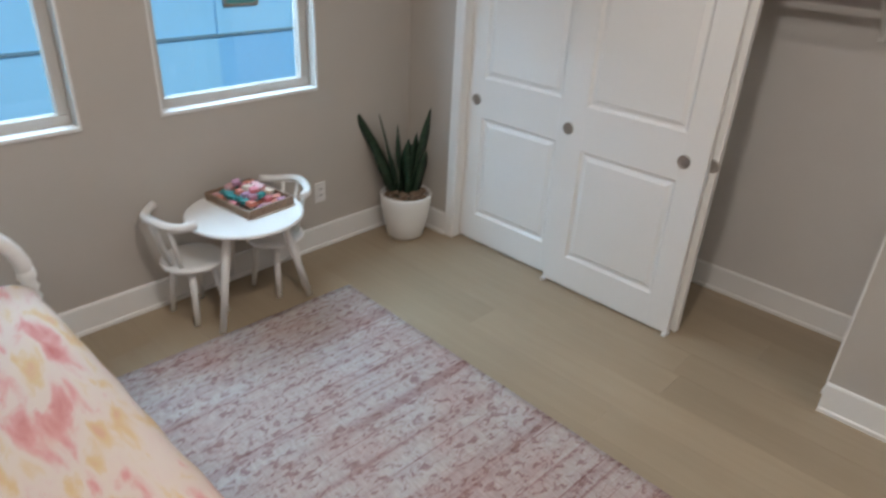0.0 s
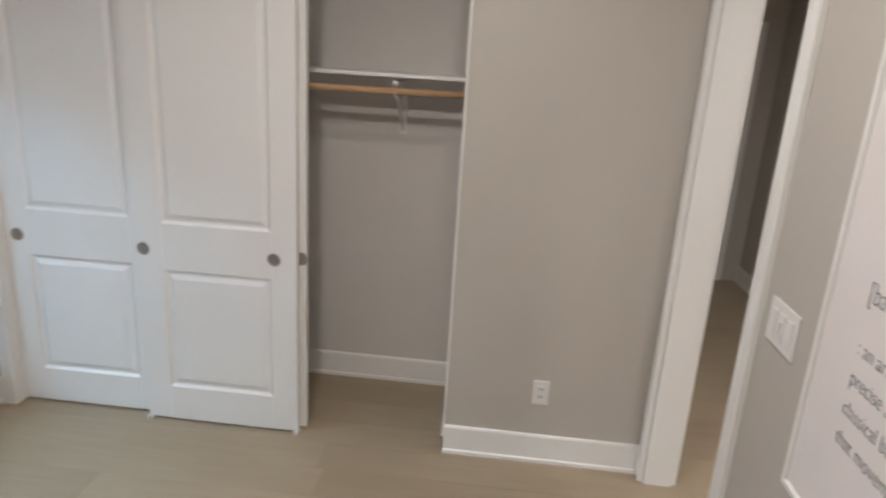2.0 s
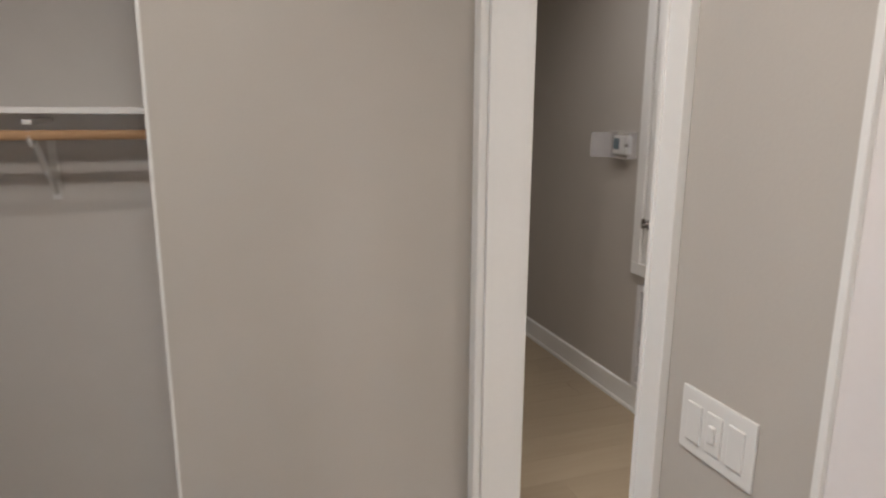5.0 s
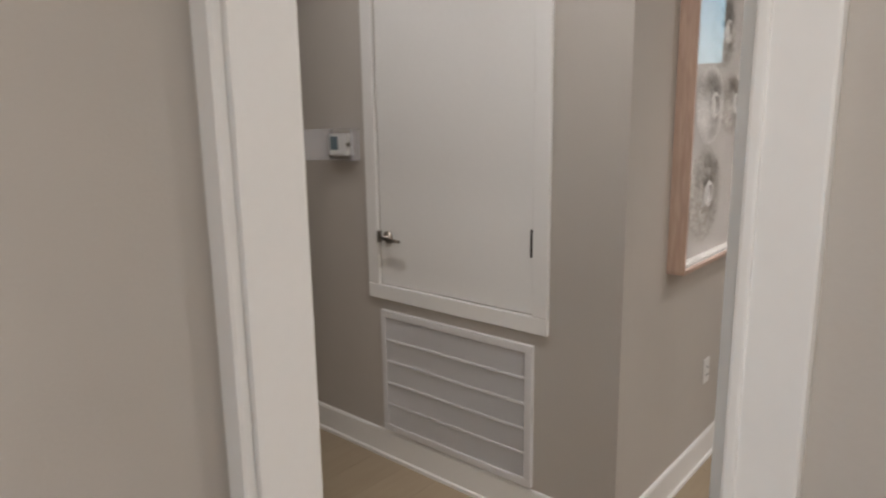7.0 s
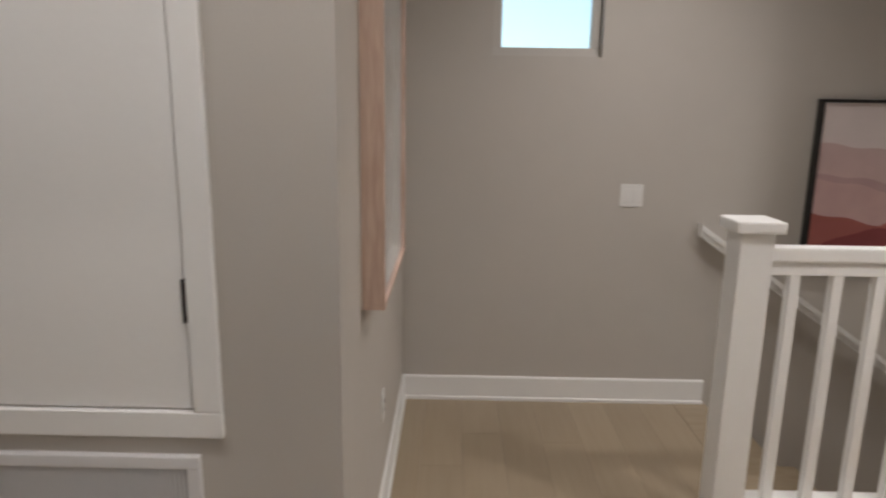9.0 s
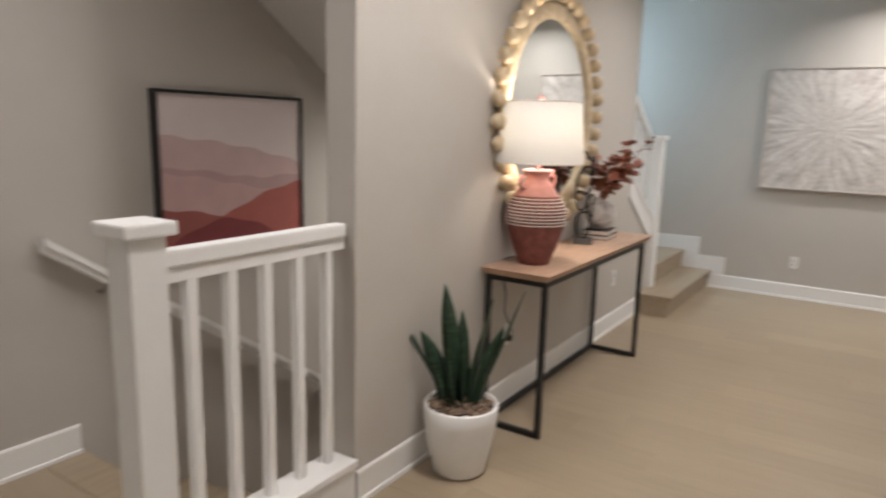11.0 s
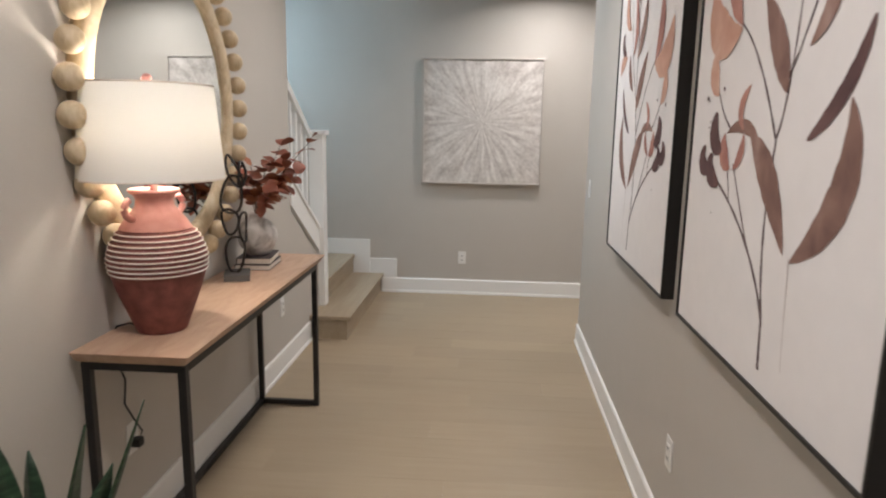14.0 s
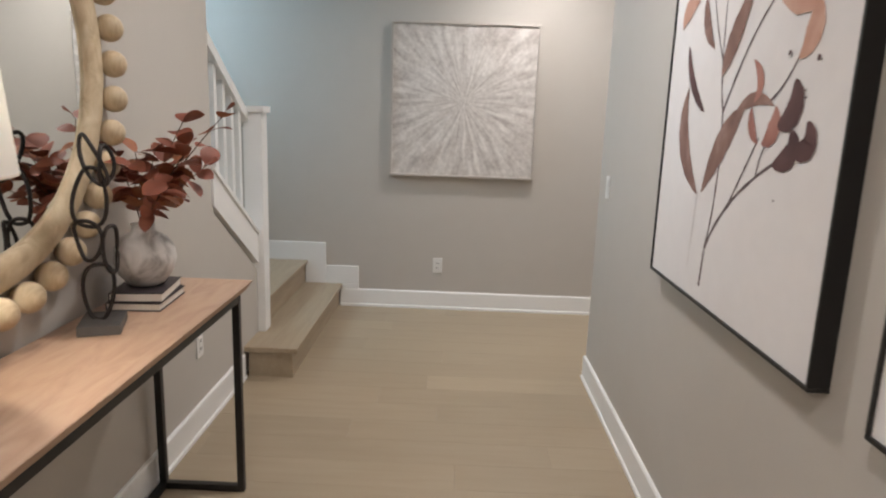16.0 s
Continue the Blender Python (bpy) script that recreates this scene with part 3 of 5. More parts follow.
# ---- windows ----
def window(name, x, sign, y0, y1, z0, z1, label, split):
    """A vinyl window deep in its plastered opening: frame, meeting rail, panes, sill."""
    w = thing(name, label, "window", kind="structure")
    xa, xb = sorted((x + sign * 0.06, x + sign * 0.11))
    f = 0.045
    bm = bmesh.new()
    add_box(bm, xa, y0, z0, xb, y1, z0 + f, 0.004)
    add_box(bm, xa, y0, z1 - f, xb, y1, z1, 0.004)
    add_box(bm, xa, y0, z0 + f, xb, y0 + f, z1 - f, 0.004)
    add_box(bm, xa, y1 - f, z0 + f, xb, y1, z1 - f, 0.004)
    part("window_frame", bm, VINYL, w)
    if split:
        part("meeting_rail", box(xa - 0.006, y0 + f, split - 0.022, xb, y1 - f, split + 0.022, 0.004), VINYL, w)
    mid = (xa + xb) / 2
    for za, zb in ((z0 + f, split - 0.022), (split + 0.022, z1 - f)) if split else ((z0 + f, z1 - f),):
        p = part("pane", box(mid - 0.003, y0 + f, za, mid + 0.003, y1 - f, zb), GLASS, w)
        p.visible_shadow = False
    if split:
        s0, s1 = sorted((x - sign * 0.008, x + sign * 0.06))
        part("window_sill", box(s0, y0 - 0.004, z0 - 0.012, s1, y1 + 0.004, z0 + 0.004, 0.003), WHITE, w)
        bm = bmesh.new()
        a, b = sorted((x, x - sign * 0.006))
        add_box(bm, a, y0 - 0.010, z0 - 0.012, b, y0, z1 + 0.010, 0.002)
        add_box(bm, a, y1, z0 - 0.012, b, y1 + 0.010, z1 + 0.010, 0.002)
        add_box(bm, a, y0, z1, b, y1, z1 + 0.010, 0.002)
        part("reveal_trim", bm, WHITE, w)
    return w


window("window_1", XE, 1, *WINDOWS[0], "white single-hung window with a bright pale facade outside", 1.50)
window("window_2", XE, 1, *WINDOWS[1], "white single-hung window with a bright pale facade outside", 1.50)
window("window_3", XW, -1, *HALL_WINDOW, "small high square hall window with bright sky outside", 0)
window("window_4", XW, -1, *LANDING_WINDOW, "plain white window above the stair landing", 0)

# ---- outside ----
structure("ground", box(-150, -150, -3.4, 150, 150, -3.2), EARTH, "dry bare ground outside", "ground")


def neighbour():
    h = thing("neighbour_house", "pale stucco house facade tinted daylight blue, with dark teal windows", "house", m=pose(XE + 5.2, 1.4, -3.2))
    part("wall", box(0, -3.0, 0, 0.3, 12, 9.0), STUCCO, h)
    part("lower_wall", box(0, -9, 0, 0.3, -3.0, 3.40), STUCCO_DARK, h, "stucco with shade put in as a deeper blue")
    part("upper_wall", box(-0.02, -9, 3.40, 0.3, -3.0, 9.0), STUCCO, h)
    for z in (3.38, 6.4):
        part("string_course", box(-0.03, -9, z, 0, 12, z + 0.032), BAND, h)
    part("roof", box(-0.5, -9.3, 9.0, 4, 12.3, 9.25, 0.02), STUCCO, h)
    for y in (-3.35, 0.9, 4.6):
        for z, hh, m in ((3.76, 0.46, FAR_GLASS), (4.25, 0.75, TEAL_GLASS)):
            w = part("window", box(-0.025, y - 0.21, z, 0.01, y + 0.21, z + hh), m, h)
            part("sill", box(-0.045, y - 0.24, z - 0.03, -0.005, y + 0.24, z), STEEL, w)
            part("jamb", box(-0.045, y - 0.24, z, -0.005, y - 0.21, z + hh), STEEL, w)
            part("jamb", box(-0.045, y + 0.21, z, -0.005, y + 0.24, z + hh), STEEL, w)


neighbour()

# unseen slab, added to keep the sun out of the hall windows
structure("sun_block_slab", box(XW - 1.75, -3.3, H + 0.16, XW - 0.16, YF + 0.3, H + 0.30, 0.01), WHITE, "unseen white slab keeping the sun out of the hall windows", "roof")
structure("wall_stair_upper", box(XM - 0.14, YM1, H + 0.15, XM, YF, H + 2.5), WALL, PLASTER)

# ---- stairs ----
RISE, RUN = 0.182, 0.265
SX0, SX1 = XW, XM - 0.14
down = thing("stairs_down", "oak stair flight going down beside the hall wall", "stairs", kind="structure")
for i in range(13):
    z, y = -RISE * (i + 1), NOSE_Y + RUN * i
    part("tread", box(SX0 + 0.002, y - 0.0, z - 0.03, SX1 - 0.002, y + RUN + 0.025, z, 0.004), STAIRWOOD, down)
    part("riser", box(SX0 + 0.002, y - 0.015, z, SX1 - 0.002, y - 0.001, z + RISE - 0.03), STAIRWOOD, down)
part("nosing", box(SX0 + 0.002, 1.5605, -0.03, SX1 - 0.002, NOSE_Y + 0.02, 0.002, 0.004), STAIRWOOD, down)

up = thing("stairs_up", "pale oak steps with white stringer, rail and square balusters", "stairs", kind="structure")
R2 = 0.171
bm = box(-1.99, 5.63, 0.0, -1.75, YF, R2 - 0.03)
part("riser", bm, STAIRWOOD, up)
part("tread", box(-2.02, 5.615, R2 - 0.03, -1.722, YF, R2, 0.006), STAIRWOOD, up)
part("riser", box(-2.24, 5.98, R2, -2.005, YF, 2 * R2 - 0.03), STAIRWOOD, up)
part("tread", box(SX0, 5.95, 2 * R2 - 0.03, -1.985, YF, 2 * R2, 0.006), STAIRWOOD, up)
for i in range(1, 15):
    z, y = 2 * R2 + RISE * i, 5.95 - RUN * (i - 1)
    part("tread", box(SX0 + 0.002, y - RUN - 0.02, z - 0.03, SX1 - 0.002, y + 0.02, z, 0.004), STAIRWOOD, up)
    part("riser", box(SX0 + 0.002, y - 0.012, z - RISE, SX1 - 0.002, y, z - 0.03), STAIRWOOD, up)
# sloped plaster soffit under the upper flight
prof = [(5.95, 0.10), (5.95, 0.02), (2.4, 0.02 + 0.66 * 3.55), (2.4, 0.10 + 0.66 * 3.55)]
bm = bmesh.new()
vs = [[bm.verts.new((x, y, z)) for y, z in prof] for x in (SX0 + 0.001, SX1 - 0.001)]
bm.faces.new(vs[0])
bm.faces.new(vs[1][::-1])
for i in range(4):
    bm.faces.new((vs[0][i], vs[1][i], vs[1][(i + 1) % 4], vs[0][(i + 1) % 4]))
structure("ceiling_soffit", bm, CEIL, "sloped white plaster soffit under the stairs", "ceiling")


def sloped_bar(x0, x1, ya, za, yb, zb, h):
    bm = bmesh.new()
    vs = [[bm.verts.new((x, y, z)) for y, z in ((ya, za), (yb, zb), (yb, zb - h), (ya, za - h))] for x in (x0, x1)]
    bm.faces.new(vs[0])
    bm.faces.new(vs[1][::-1])
    for i in range(4):
        bm.faces.new((vs[0][i], vs[1][i], vs[1][(i + 1) % 4], vs[0][(i + 1) % 4]))
    return bm


NY = 5.93
part("stringer", sloped_bar(XM - 0.13, XM + 0.012, 5.23, 1.165, NY, 0.72, 0.17), WHITE, up)
part("stringer_cap", sloped_bar(XM - 0.135, XM + 0.022, 5.23, 1.18, NY, 0.735, 0.022), WHITE, up)
part("rail", sloped_bar(XM - 0.10, XM - 0.03, 5.21, 1.856, NY, 1.395, 0.06), WHITE, up)
for i in range(5):
    y = 5.345 + 0.115 * i
    zt, zb = 1.71 - 0.66 * (y - 5.40), 1.06 - 0.655 * (y - 5.40)
    part("baluster", box(XM - 0.085, y - 0.017, zb, XM - 0.05, y + 0.017, zt), WHITE, up)
part("newel_post", box(XM - 0.06, NY - 0.05, R2 + 0.0, XM + 0.045, NY + 0.05, 1.42, 0.003), WHITE, up)
part("newel_cap", box(XM - 0.078, NY - 0.068, 1.42, XM + 0.063, NY + 0.068, 1.455, 0.006), WHITE, up)
# stepped skirting on the far wall
bm = bmesh.new()
add_box(bm, -1.845, YF - 0.014, R2, -1.60, YF, 0.307, 0.002)
add_box(bm, -1.735, YF - 0.014, 0.134, -1.60, YF, R2)
add_box(bm, XW, YF - 0.014, 2 * R2, -1.847, YF, 0.480, 0.002)
add_box(bm, -2.0, YF - 0.014, R2, -1.847, YF, 2 * R2)
structure("baseboard", bm, WHITE, "white stepped skirting beside the stairs", "baseboard")

# ---- guard rail at the stairwell ----
guard = thing("stair_railing", "white painted railing with square balusters and capped newel", "railing", kind="structure")
GX, GY = XM - 0.07, 1.335
part("newel_post", box(GX - 0.055, GY - 0.055, 0.0, GX + 0.055, GY + 0.055, 1.165, 0.004), WHITE, guard)
part("newel_cap", box(GX - 0.078, GY - 0.078, 1.165, GX + 0.078, GY + 0.078, 1.205, 0.008), WHITE, guard)
part("rail", box(GX - 0.03, GY + 0.055, 1.065, GX + 0.03, YM0 - 0.001, 1.115, 0.008), WHITE, guard)
part("rail_fillet", box(GX - 0.018, GY + 0.055, 1.02, GX + 0.018, YM0 - 0.001, 1.065), WHITE, guard)
part("shoe", box(GX - 0.055, GY + 0.055, 0.16, GX + 0.085, YM0 - 0.001, 0.19, 0.004), WHITE, guard)
part("curb", box(GX - 0.045, GY + 0.055, 0.0, GX + 0.07, YM0 - 0.001, 0.16, 0.002), WHITE, guard)
for i in range(5):
    y = 1.49 + 0.142 * i
    part("baluster", box(GX - 0.017, y - 0.017, 0.19, GX + 0.017, y + 0.017, 1.02, 0.002), WHITE, guard)

handrail = thing("handrail", "white painted handrail sloping down along the stair wall", "handrail")
part("rail", sloped_bar(XW + 0.035, XW + 0.098, 1.60, 0.997, 5.0, 0.997 - 0.687 * 3.4, 0.030), WHITE, handrail)
part("lower_moulding", sloped_bar(XW + 0.048, XW + 0.086, 1.60, 0.967, 5.0, 0.967 - 0.687 * 3.4, 0.032), WHITE, handrail)
for y in (1.85, 3.2, 4.5):
    z = 0.995 - 0.687 * (y - 1.6) - 0.055
    part("bracket", tube([(XW + 0.0, y, z - 0.05), (XW + 0.04, y, z - 0.05), (XW + 0.067, y, z - 0.02), (XW + 0.067, y, z + 0.005)], 0.007), STEEL, handrail)

# recessed downlight trims
for x, y, k in DOWNLIGHTS:
    d = thing("downlight", "small round white recessed ceiling light", "ceiling light", "recessed lights", pose(x, y, H))
    part("trim", revolve([(0.095, -0.001), (0.095, -0.006), (0.085, -0.010), (0.092, -0.002)], 32), WHITE, d)
# trim for the made-up soffit fill lamp
d = thing("downlight", "round white trim of an added fill light in the soffit", "ceiling light", "recessed lights", pose(*SOFFIT_FILL, -33.4, 0, 0))
part("trim", revolve([(0.095, -0.001), (0.095, -0.006), (0.085, -0.010), (0.092, -0.002)], 32), WHITE, d)


# ---- bedroom ----
def closet_door(x0, x1, y, pulls):
    d = thing("closet_door", "white two-panel sliding closet door with round flush pulls", "closet door", "sliding closet doors", pose(x0, y, 0.012))
    w, h, t = x1 - x0, 2.38, 0.034
    st = 0.115
    bm = bmesh.new()
    panels = ((0.165, 0.735), (0.945, h - 0.14))
    add_box(bm, 0, -t, 0, st, 0, h, 0.002)
    add_box(bm, w - st, -t, 0, w, 0, h, 0.002)
    for za, zb in ((0, panels[0][0]), (panels[0][1], panels[1][0]), (panels[1][1], h)):
        add_box(bm, st, -t, za, w - st, 0, zb)
    part("slab", bm, WHITE, d)
    for za, zb in panels:
        bm = bmesh.new()
        # a moulded panel: sunk edge, sloped field
        rect = lambda k, y: [bm.verts.new(v) for v in ((st + k, y, za + k), (w - st - k, y, za + k), (w - st - k, y, zb - k), (st + k, y, zb - k))]
        loops = [rect(0, 0), rect(0.012, -0.011), rect(0.022, -0.011), rect(0.042, -0.003)]
        for a, b in zip(loops, loops[1:]):
            for i in range(4):
                bm.faces.new((a[i], a[(i + 1) % 4], b[(i + 1) % 4], b[i]))
        bm.faces.new(loops[-1])
        part("panel", bm, WHITE, d)
    for px in pulls:
        p = part("flush_pull", revolve([(0.0, 0.0012), (0.020, 0.0012), (0.022, 0.0035), (0.027, 0.004), (0.030, 0.0008)], 32), PULL, d, "round nickel flush pull")
        p.matrix_local = pose(px - x0, 0.0, 0.825, -90, 0, 0)
    return d


closet_door(1.555, 2.272, -0.004, (1.656, 2.242))
closet_door(2.215, 2.930, -0.048, (2.862,))
closet_door(1.528, 2.21, -0.048, (1.550,))
guide = thing("floor_guide", "small white plastic guide under the closet doors", "door guide", m=pose(1.56, 0.0, 0))
part("block", box(-0.012, -0.03, 0, 0.012, 0.012, 0.018, 0.003), PLASTIC, guide)
copy_thing(guide, pose(2.262, 0.0, 0))

shelf = thing("closet_shelf", "white closet shelf with a wooden hanging rod and bracket", "closet shelf")
part("board", box(CL0 + 0.002, CLOSET_Y, 1.615, XE - 0.002, CLOSET_Y + 0.30, 1.633, 0.003), WHITE, shelf)
part("cleat", box(CL0 + 0.002, CLOSET_Y, 1.545, XE - 0.002, CLOSET_Y + 0.018, 1.615, 0.003), WHITE, shelf)
part("rod", tube([(CL0 + 0.001, CLOSET_Y + 0.27, 1.555), (XE - 0.001, CLOSET_Y + 0.27, 1.555)], 0.0145, 16), ROD_WOOD, shelf, "round pale wooden rod", smooth=True)
bm = bmesh.new()
add_box(bm, 1.203, CLOSET_Y, 1.585, 1.228, CLOSET_Y + 0.28, 1.60, 0.002)
add_box(bm, 1.203, CLOSET_Y, 1.34, 1.228, CLOSET_Y + 0.014, 1.585, 0.002)
add_tube(bm, [(1.2155, CLOSET_Y + 0.012, 1.36), (1.2155, CLOSET_Y + 0.23, 1.54)], 0.008)
add_tube(bm, [(1.2155, CLOSET_Y + 0.25 + 0.028 * math.sin(a), 1.555 - 0.028 * math.cos(a)) for a in np.linspace(-1.2, 2.0, 8)], 0.007)
part("bracket", bm, WHITE, shelf)


def outlet(m, label="white duplex outlet plate on the beige wall", switch=False, gang=1):
    w = 0.070 + 0.046 * (gang - 1)
    o = thing("wall_switch" if switch else "outlet", label, "switch" if switch else "outlet", m=m)
    part("plate", box(-w / 2, -0.006, -0.057, w / 2, 0, 0.057, 0.003), PLASTIC, o)
    for g in range(gang):
        x = (g - (gang - 1) / 2) * 0.046
        if switch:
            part("rocker", box(x - 0.0165, -0.010, -0.034, x + 0.0165, -0.005, 0.034, 0.002), PLASTIC, o)
        else:
            part("face", box(x - 0.0165, -0.0085, -0.034, x + 0.0165, -0.0055, 0.034, 0.003), PLASTIC, o)
            for z in (-0.018, 0.018):
                bm = bmesh.new()
                add_box(bm, x - 0.008, -0.0095, z - 0.005, x - 0.005, -0.008, z + 0.007)
                add_box(bm, x + 0.005, -0.0095, z - 0.005, x + 0.008, -0.008, z + 0.007)
                part("slot", bm, DARKSLOT, o)
    return o


outlet(pose(0.468, 0, 0.34, 0, 0, 180))
outlet(pose(XE, 0.655, 0.33, 0, 0, -90))
sw = outlet(pose(0, 1.032, 1.130, 0, 0, 90), "white three-gang switch plate beside the doorway", True, 3)
part("dimmer_slider", box(-0.007, -0.016, -0.012, 0.007, -0.009, 0.016, 0.003), PLASTIC, sw)


def word(body, size, material, parent, x, z, name="lettering", shear=0.0, y=-0.001, squeeze=1.0, weight=-0.018):
    cu = bpy.data.curves.new(name, "FONT")
    cu.body, cu.size, cu.shear, cu.extrude = body, size, shear, 0.0004
    cu.offset = weight * size
    tmp = bpy.data.objects.new(name, cu)
    me = bpy.data.meshes.new_from_object(tmp)
    bpy.data.objects.remove(tmp)
    me.materials.append(material)
    ob = new(name, me)
    ob.parent = parent
    ob.matrix_local = pose(x, y, z, 90, 0, 0) @ Matrix.Diagonal((squeeze, 1, 1, 1))
    return ob


PW, PH, PY, PZ = 0.92, 1.25, 1.222, 0.83
poster = thing("ballet_poster", "framed white poster with pink and grey lettering", "poster", m=pose(0, PY + PW / 2, PZ + PH / 2, 0, 0, 90))
part("backing", box(-PW / 2 + 0.01, -0.012, -PH / 2 + 0.01, PW / 2 - 0.01, 0, PH / 2 - 0.01), POSTERBOARD, poster)
part("frame", frame_bm(PW, PH, 0.012, 0.022), WHITE, poster, "thin white frame")
X0, Z0 = -(PY + PW / 2), -(PZ + PH / 2)


def brush(points, w0, w1, n=10):
    """A brush-written line through the given points, in the local xz plane, round at its ends."""
    bm, line = bmesh.new(), []
    p = [points[0]] + list(points) + [points[-1]]
    for a, b, c, d in zip(p, p[1:], p[2:], p[3:]):
        for k in range(n):
            t = k / n
            line.append(tuple(0.5 * (2 * b[i] + (c[i] - a[i]) * t + (2 * a[i] - 5 * b[i] + 4 * c[i] - d[i]) * t * t + (3 * b[i] - a[i] - 3 * c[i] + d[i]) * t ** 3) for i in (0, 1)))
    line.append(tuple(points[-1]))
    rows, m = [], len(line) - 1
    for i, (x, z) in enumerate(line):
        a, b = line[max(i - 1, 0)], line[min(i + 1, m)]
        d = Vector((b[0] - a[0], b[1] - a[1])).normalized()
        e = min(i, m - i) / 3
        w = 0.5 * (w0 + (w1 - w0) * i / m) * (1 if e >= 1 else 0.35 + 0.65 * math.sqrt(e)) * (1 + 0.06 * math.sin(i * 1.7))
        rows.append((bm.verts.new((x - d.y * w, 0, z + d.x * w)), bm.verts.new((x + d.y * w, 0, z - d.x * w))))
    for (a, b), (c, d) in zip(rows, rows[1:]):
        bm.faces.new((a, b, d, c))
    return bm


def letter(name, strokes, x, z):
    ob = None
    for k, (pts, w0, w1) in enumerate(strokes):
        ob = part(name, brush([(px + 0.10 * pz, pz) for px, pz in pts], w0, w1), PINK, poster)
        ob.location = (X0 + x, -0.0126 - 0.0002 * k, Z0 + z)
    return ob


letter("letter_b", [([(0.0, 0.225), (-0.004, 0.12), (-0.012, 0.0)], 0.024, 0.017), ([(0.004, 0.205), (0.045, 0.212), (0.056, 0.175), (0.030, 0.125), (0.006, 0.108)], 0.015, 0.013), ([(0.006, 0.112), (0.050, 0.100), (0.056, 0.055), (0.025, 0.015), (-0.012, 0.004)], 0.014, 0.017)], 1.388, 1.502)
letter("letter_a", [([(0.075, 0.098), (0.045, 0.108), (0.010, 0.065), (0.0, 0.020), (0.018, 0.002), (0.050, 0.040), (0.072, 0.090)], 0.017, 0.014), ([(0.076, 0.108), (0.072, 0.045), (0.082, 0.008), (0.104, 0.004)], 0.019, 0.014)], 1.532, 1.522)
letter("letter_l", [([(0.0, 0.225), (-0.008, 0.10), (-0.004, 0.02), (0.016, 0.0)], 0.026, 0.018)], 1.668, 1.515)
letter("letter_l", [([(0.0, 0.225), (-0.008, 0.10), (-0.004, 0.02), (0.016, 0.0)], 0.024, 0.018)], 1.738, 1.512)
word("[ba'l\u0101] noun", 0.060, GREYINK, poster, X0 + 1.357, Z0 + 1.322, y=-0.0125, squeeze=0.80)
for k, line in enumerate((": an artistic dance form", "precise and highly formal", "classical ballet is", "that movement")):
    word(line, 0.046, GREYINK, poster, X0 + 1.366, Z0 + 1.218 - 0.0625 * k, y=-0.0125, squeeze=0.84)


def leaf_blade(length, width, bend, twist=0.0, turn=0.0, seg=10):
    """One upright sword leaf with a folded section and a pointed tip."""
    bm = bmesh.new()
    rows = []
    for i in range(seg + 1):
        t = i / seg
        w = width * (0.5 + 1.5 * t - 1.0 * t * t - 1.0 * t ** 4) * 0.5 if t < 0.98 else 0.0008
        c = Vector((bend * t * t * length, 0, length * t * (1 - 0.15 * abs(bend) * t)))
        a = turn + twist * t
        side = Vector((math.sin(a), math.cos(a), 0))
        out = Vector((side.y, -side.x, 0))
        rows.append([bm.verts.new(c + side * w * s + out * (0.18 * w * abs(s) + d + 0.12 * w * s * math.sin(9 * t + 5 * twist))) for s, d in ((-1, 0), (0, 0.003), (1, 0), (0, -0.004))])
    for a, b in zip(rows, rows[1:]):
        for i in range(4):
            bm.faces.new((a[i], a[(i + 1) % 4], b[(i + 1) % 4], b[i]))
    bm.faces.new(rows[0])
    bm.faces.new(rows[-1][::-1])
    return bm


def snake_plant(m, seed, rtop, rbase, h, leaves, label):
    rng = random.Random(seed)
    p = thing("potted_snake_plant", label, "plant", m=m)
    part("pot", revolve([(0, 0), (rbase - 0.012, 0), (rbase, 0.01), (rbase + (rtop - rbase) * 0.55, h * 0.4), (rtop - 0.004, h * 0.78), (rtop, h - 0.008), (rtop - 0.006, h), (rtop - 0.014, h - 0.006), (rtop - 0.02, h - 0.05), (0, h - 0.05)], 56), POT, p, "rounded matt white pot", smooth=True)
    bm = bmesh.new()
    for _ in range(340):
        a, r = rng.uniform(0, 6.283), (rtop - 0.03) * math.sqrt(rng.random())
        s = rng.uniform(0.008, 0.02)
        g = bmesh.ops.create_cube(bm, size=1)
        bmesh.ops.transform(bm, matrix=Matrix.LocRotScale((r * math.cos(a), r * math.sin(a), h - 0.024 + 0.03 * (1 - r / rtop) + rng.uniform(-0.012, 0.014)), Euler((rng.uniform(-0.6, 0.6), rng.uniform(-0.6, 0.6), rng.uniform(0, 3))), (s * 1.8, s, s * 0.4)), verts=g["verts"])
    part("bark_mulch", bm, BARK, p, "loose brown bark chips")
    for a, r, length, width, bend, lean in leaves:
        b = part("leaf", leaf_blade(length, width, bend, rng.uniform(-0.7, 0.7), rng.uniform(0.2, 1.4)), LEAF, p, smooth=True)
        b.matrix_local = pose(r * math.cos(a), r * math.sin(a), h - 0.05, 0, math.degrees(lean), math.degrees(a))
    return p


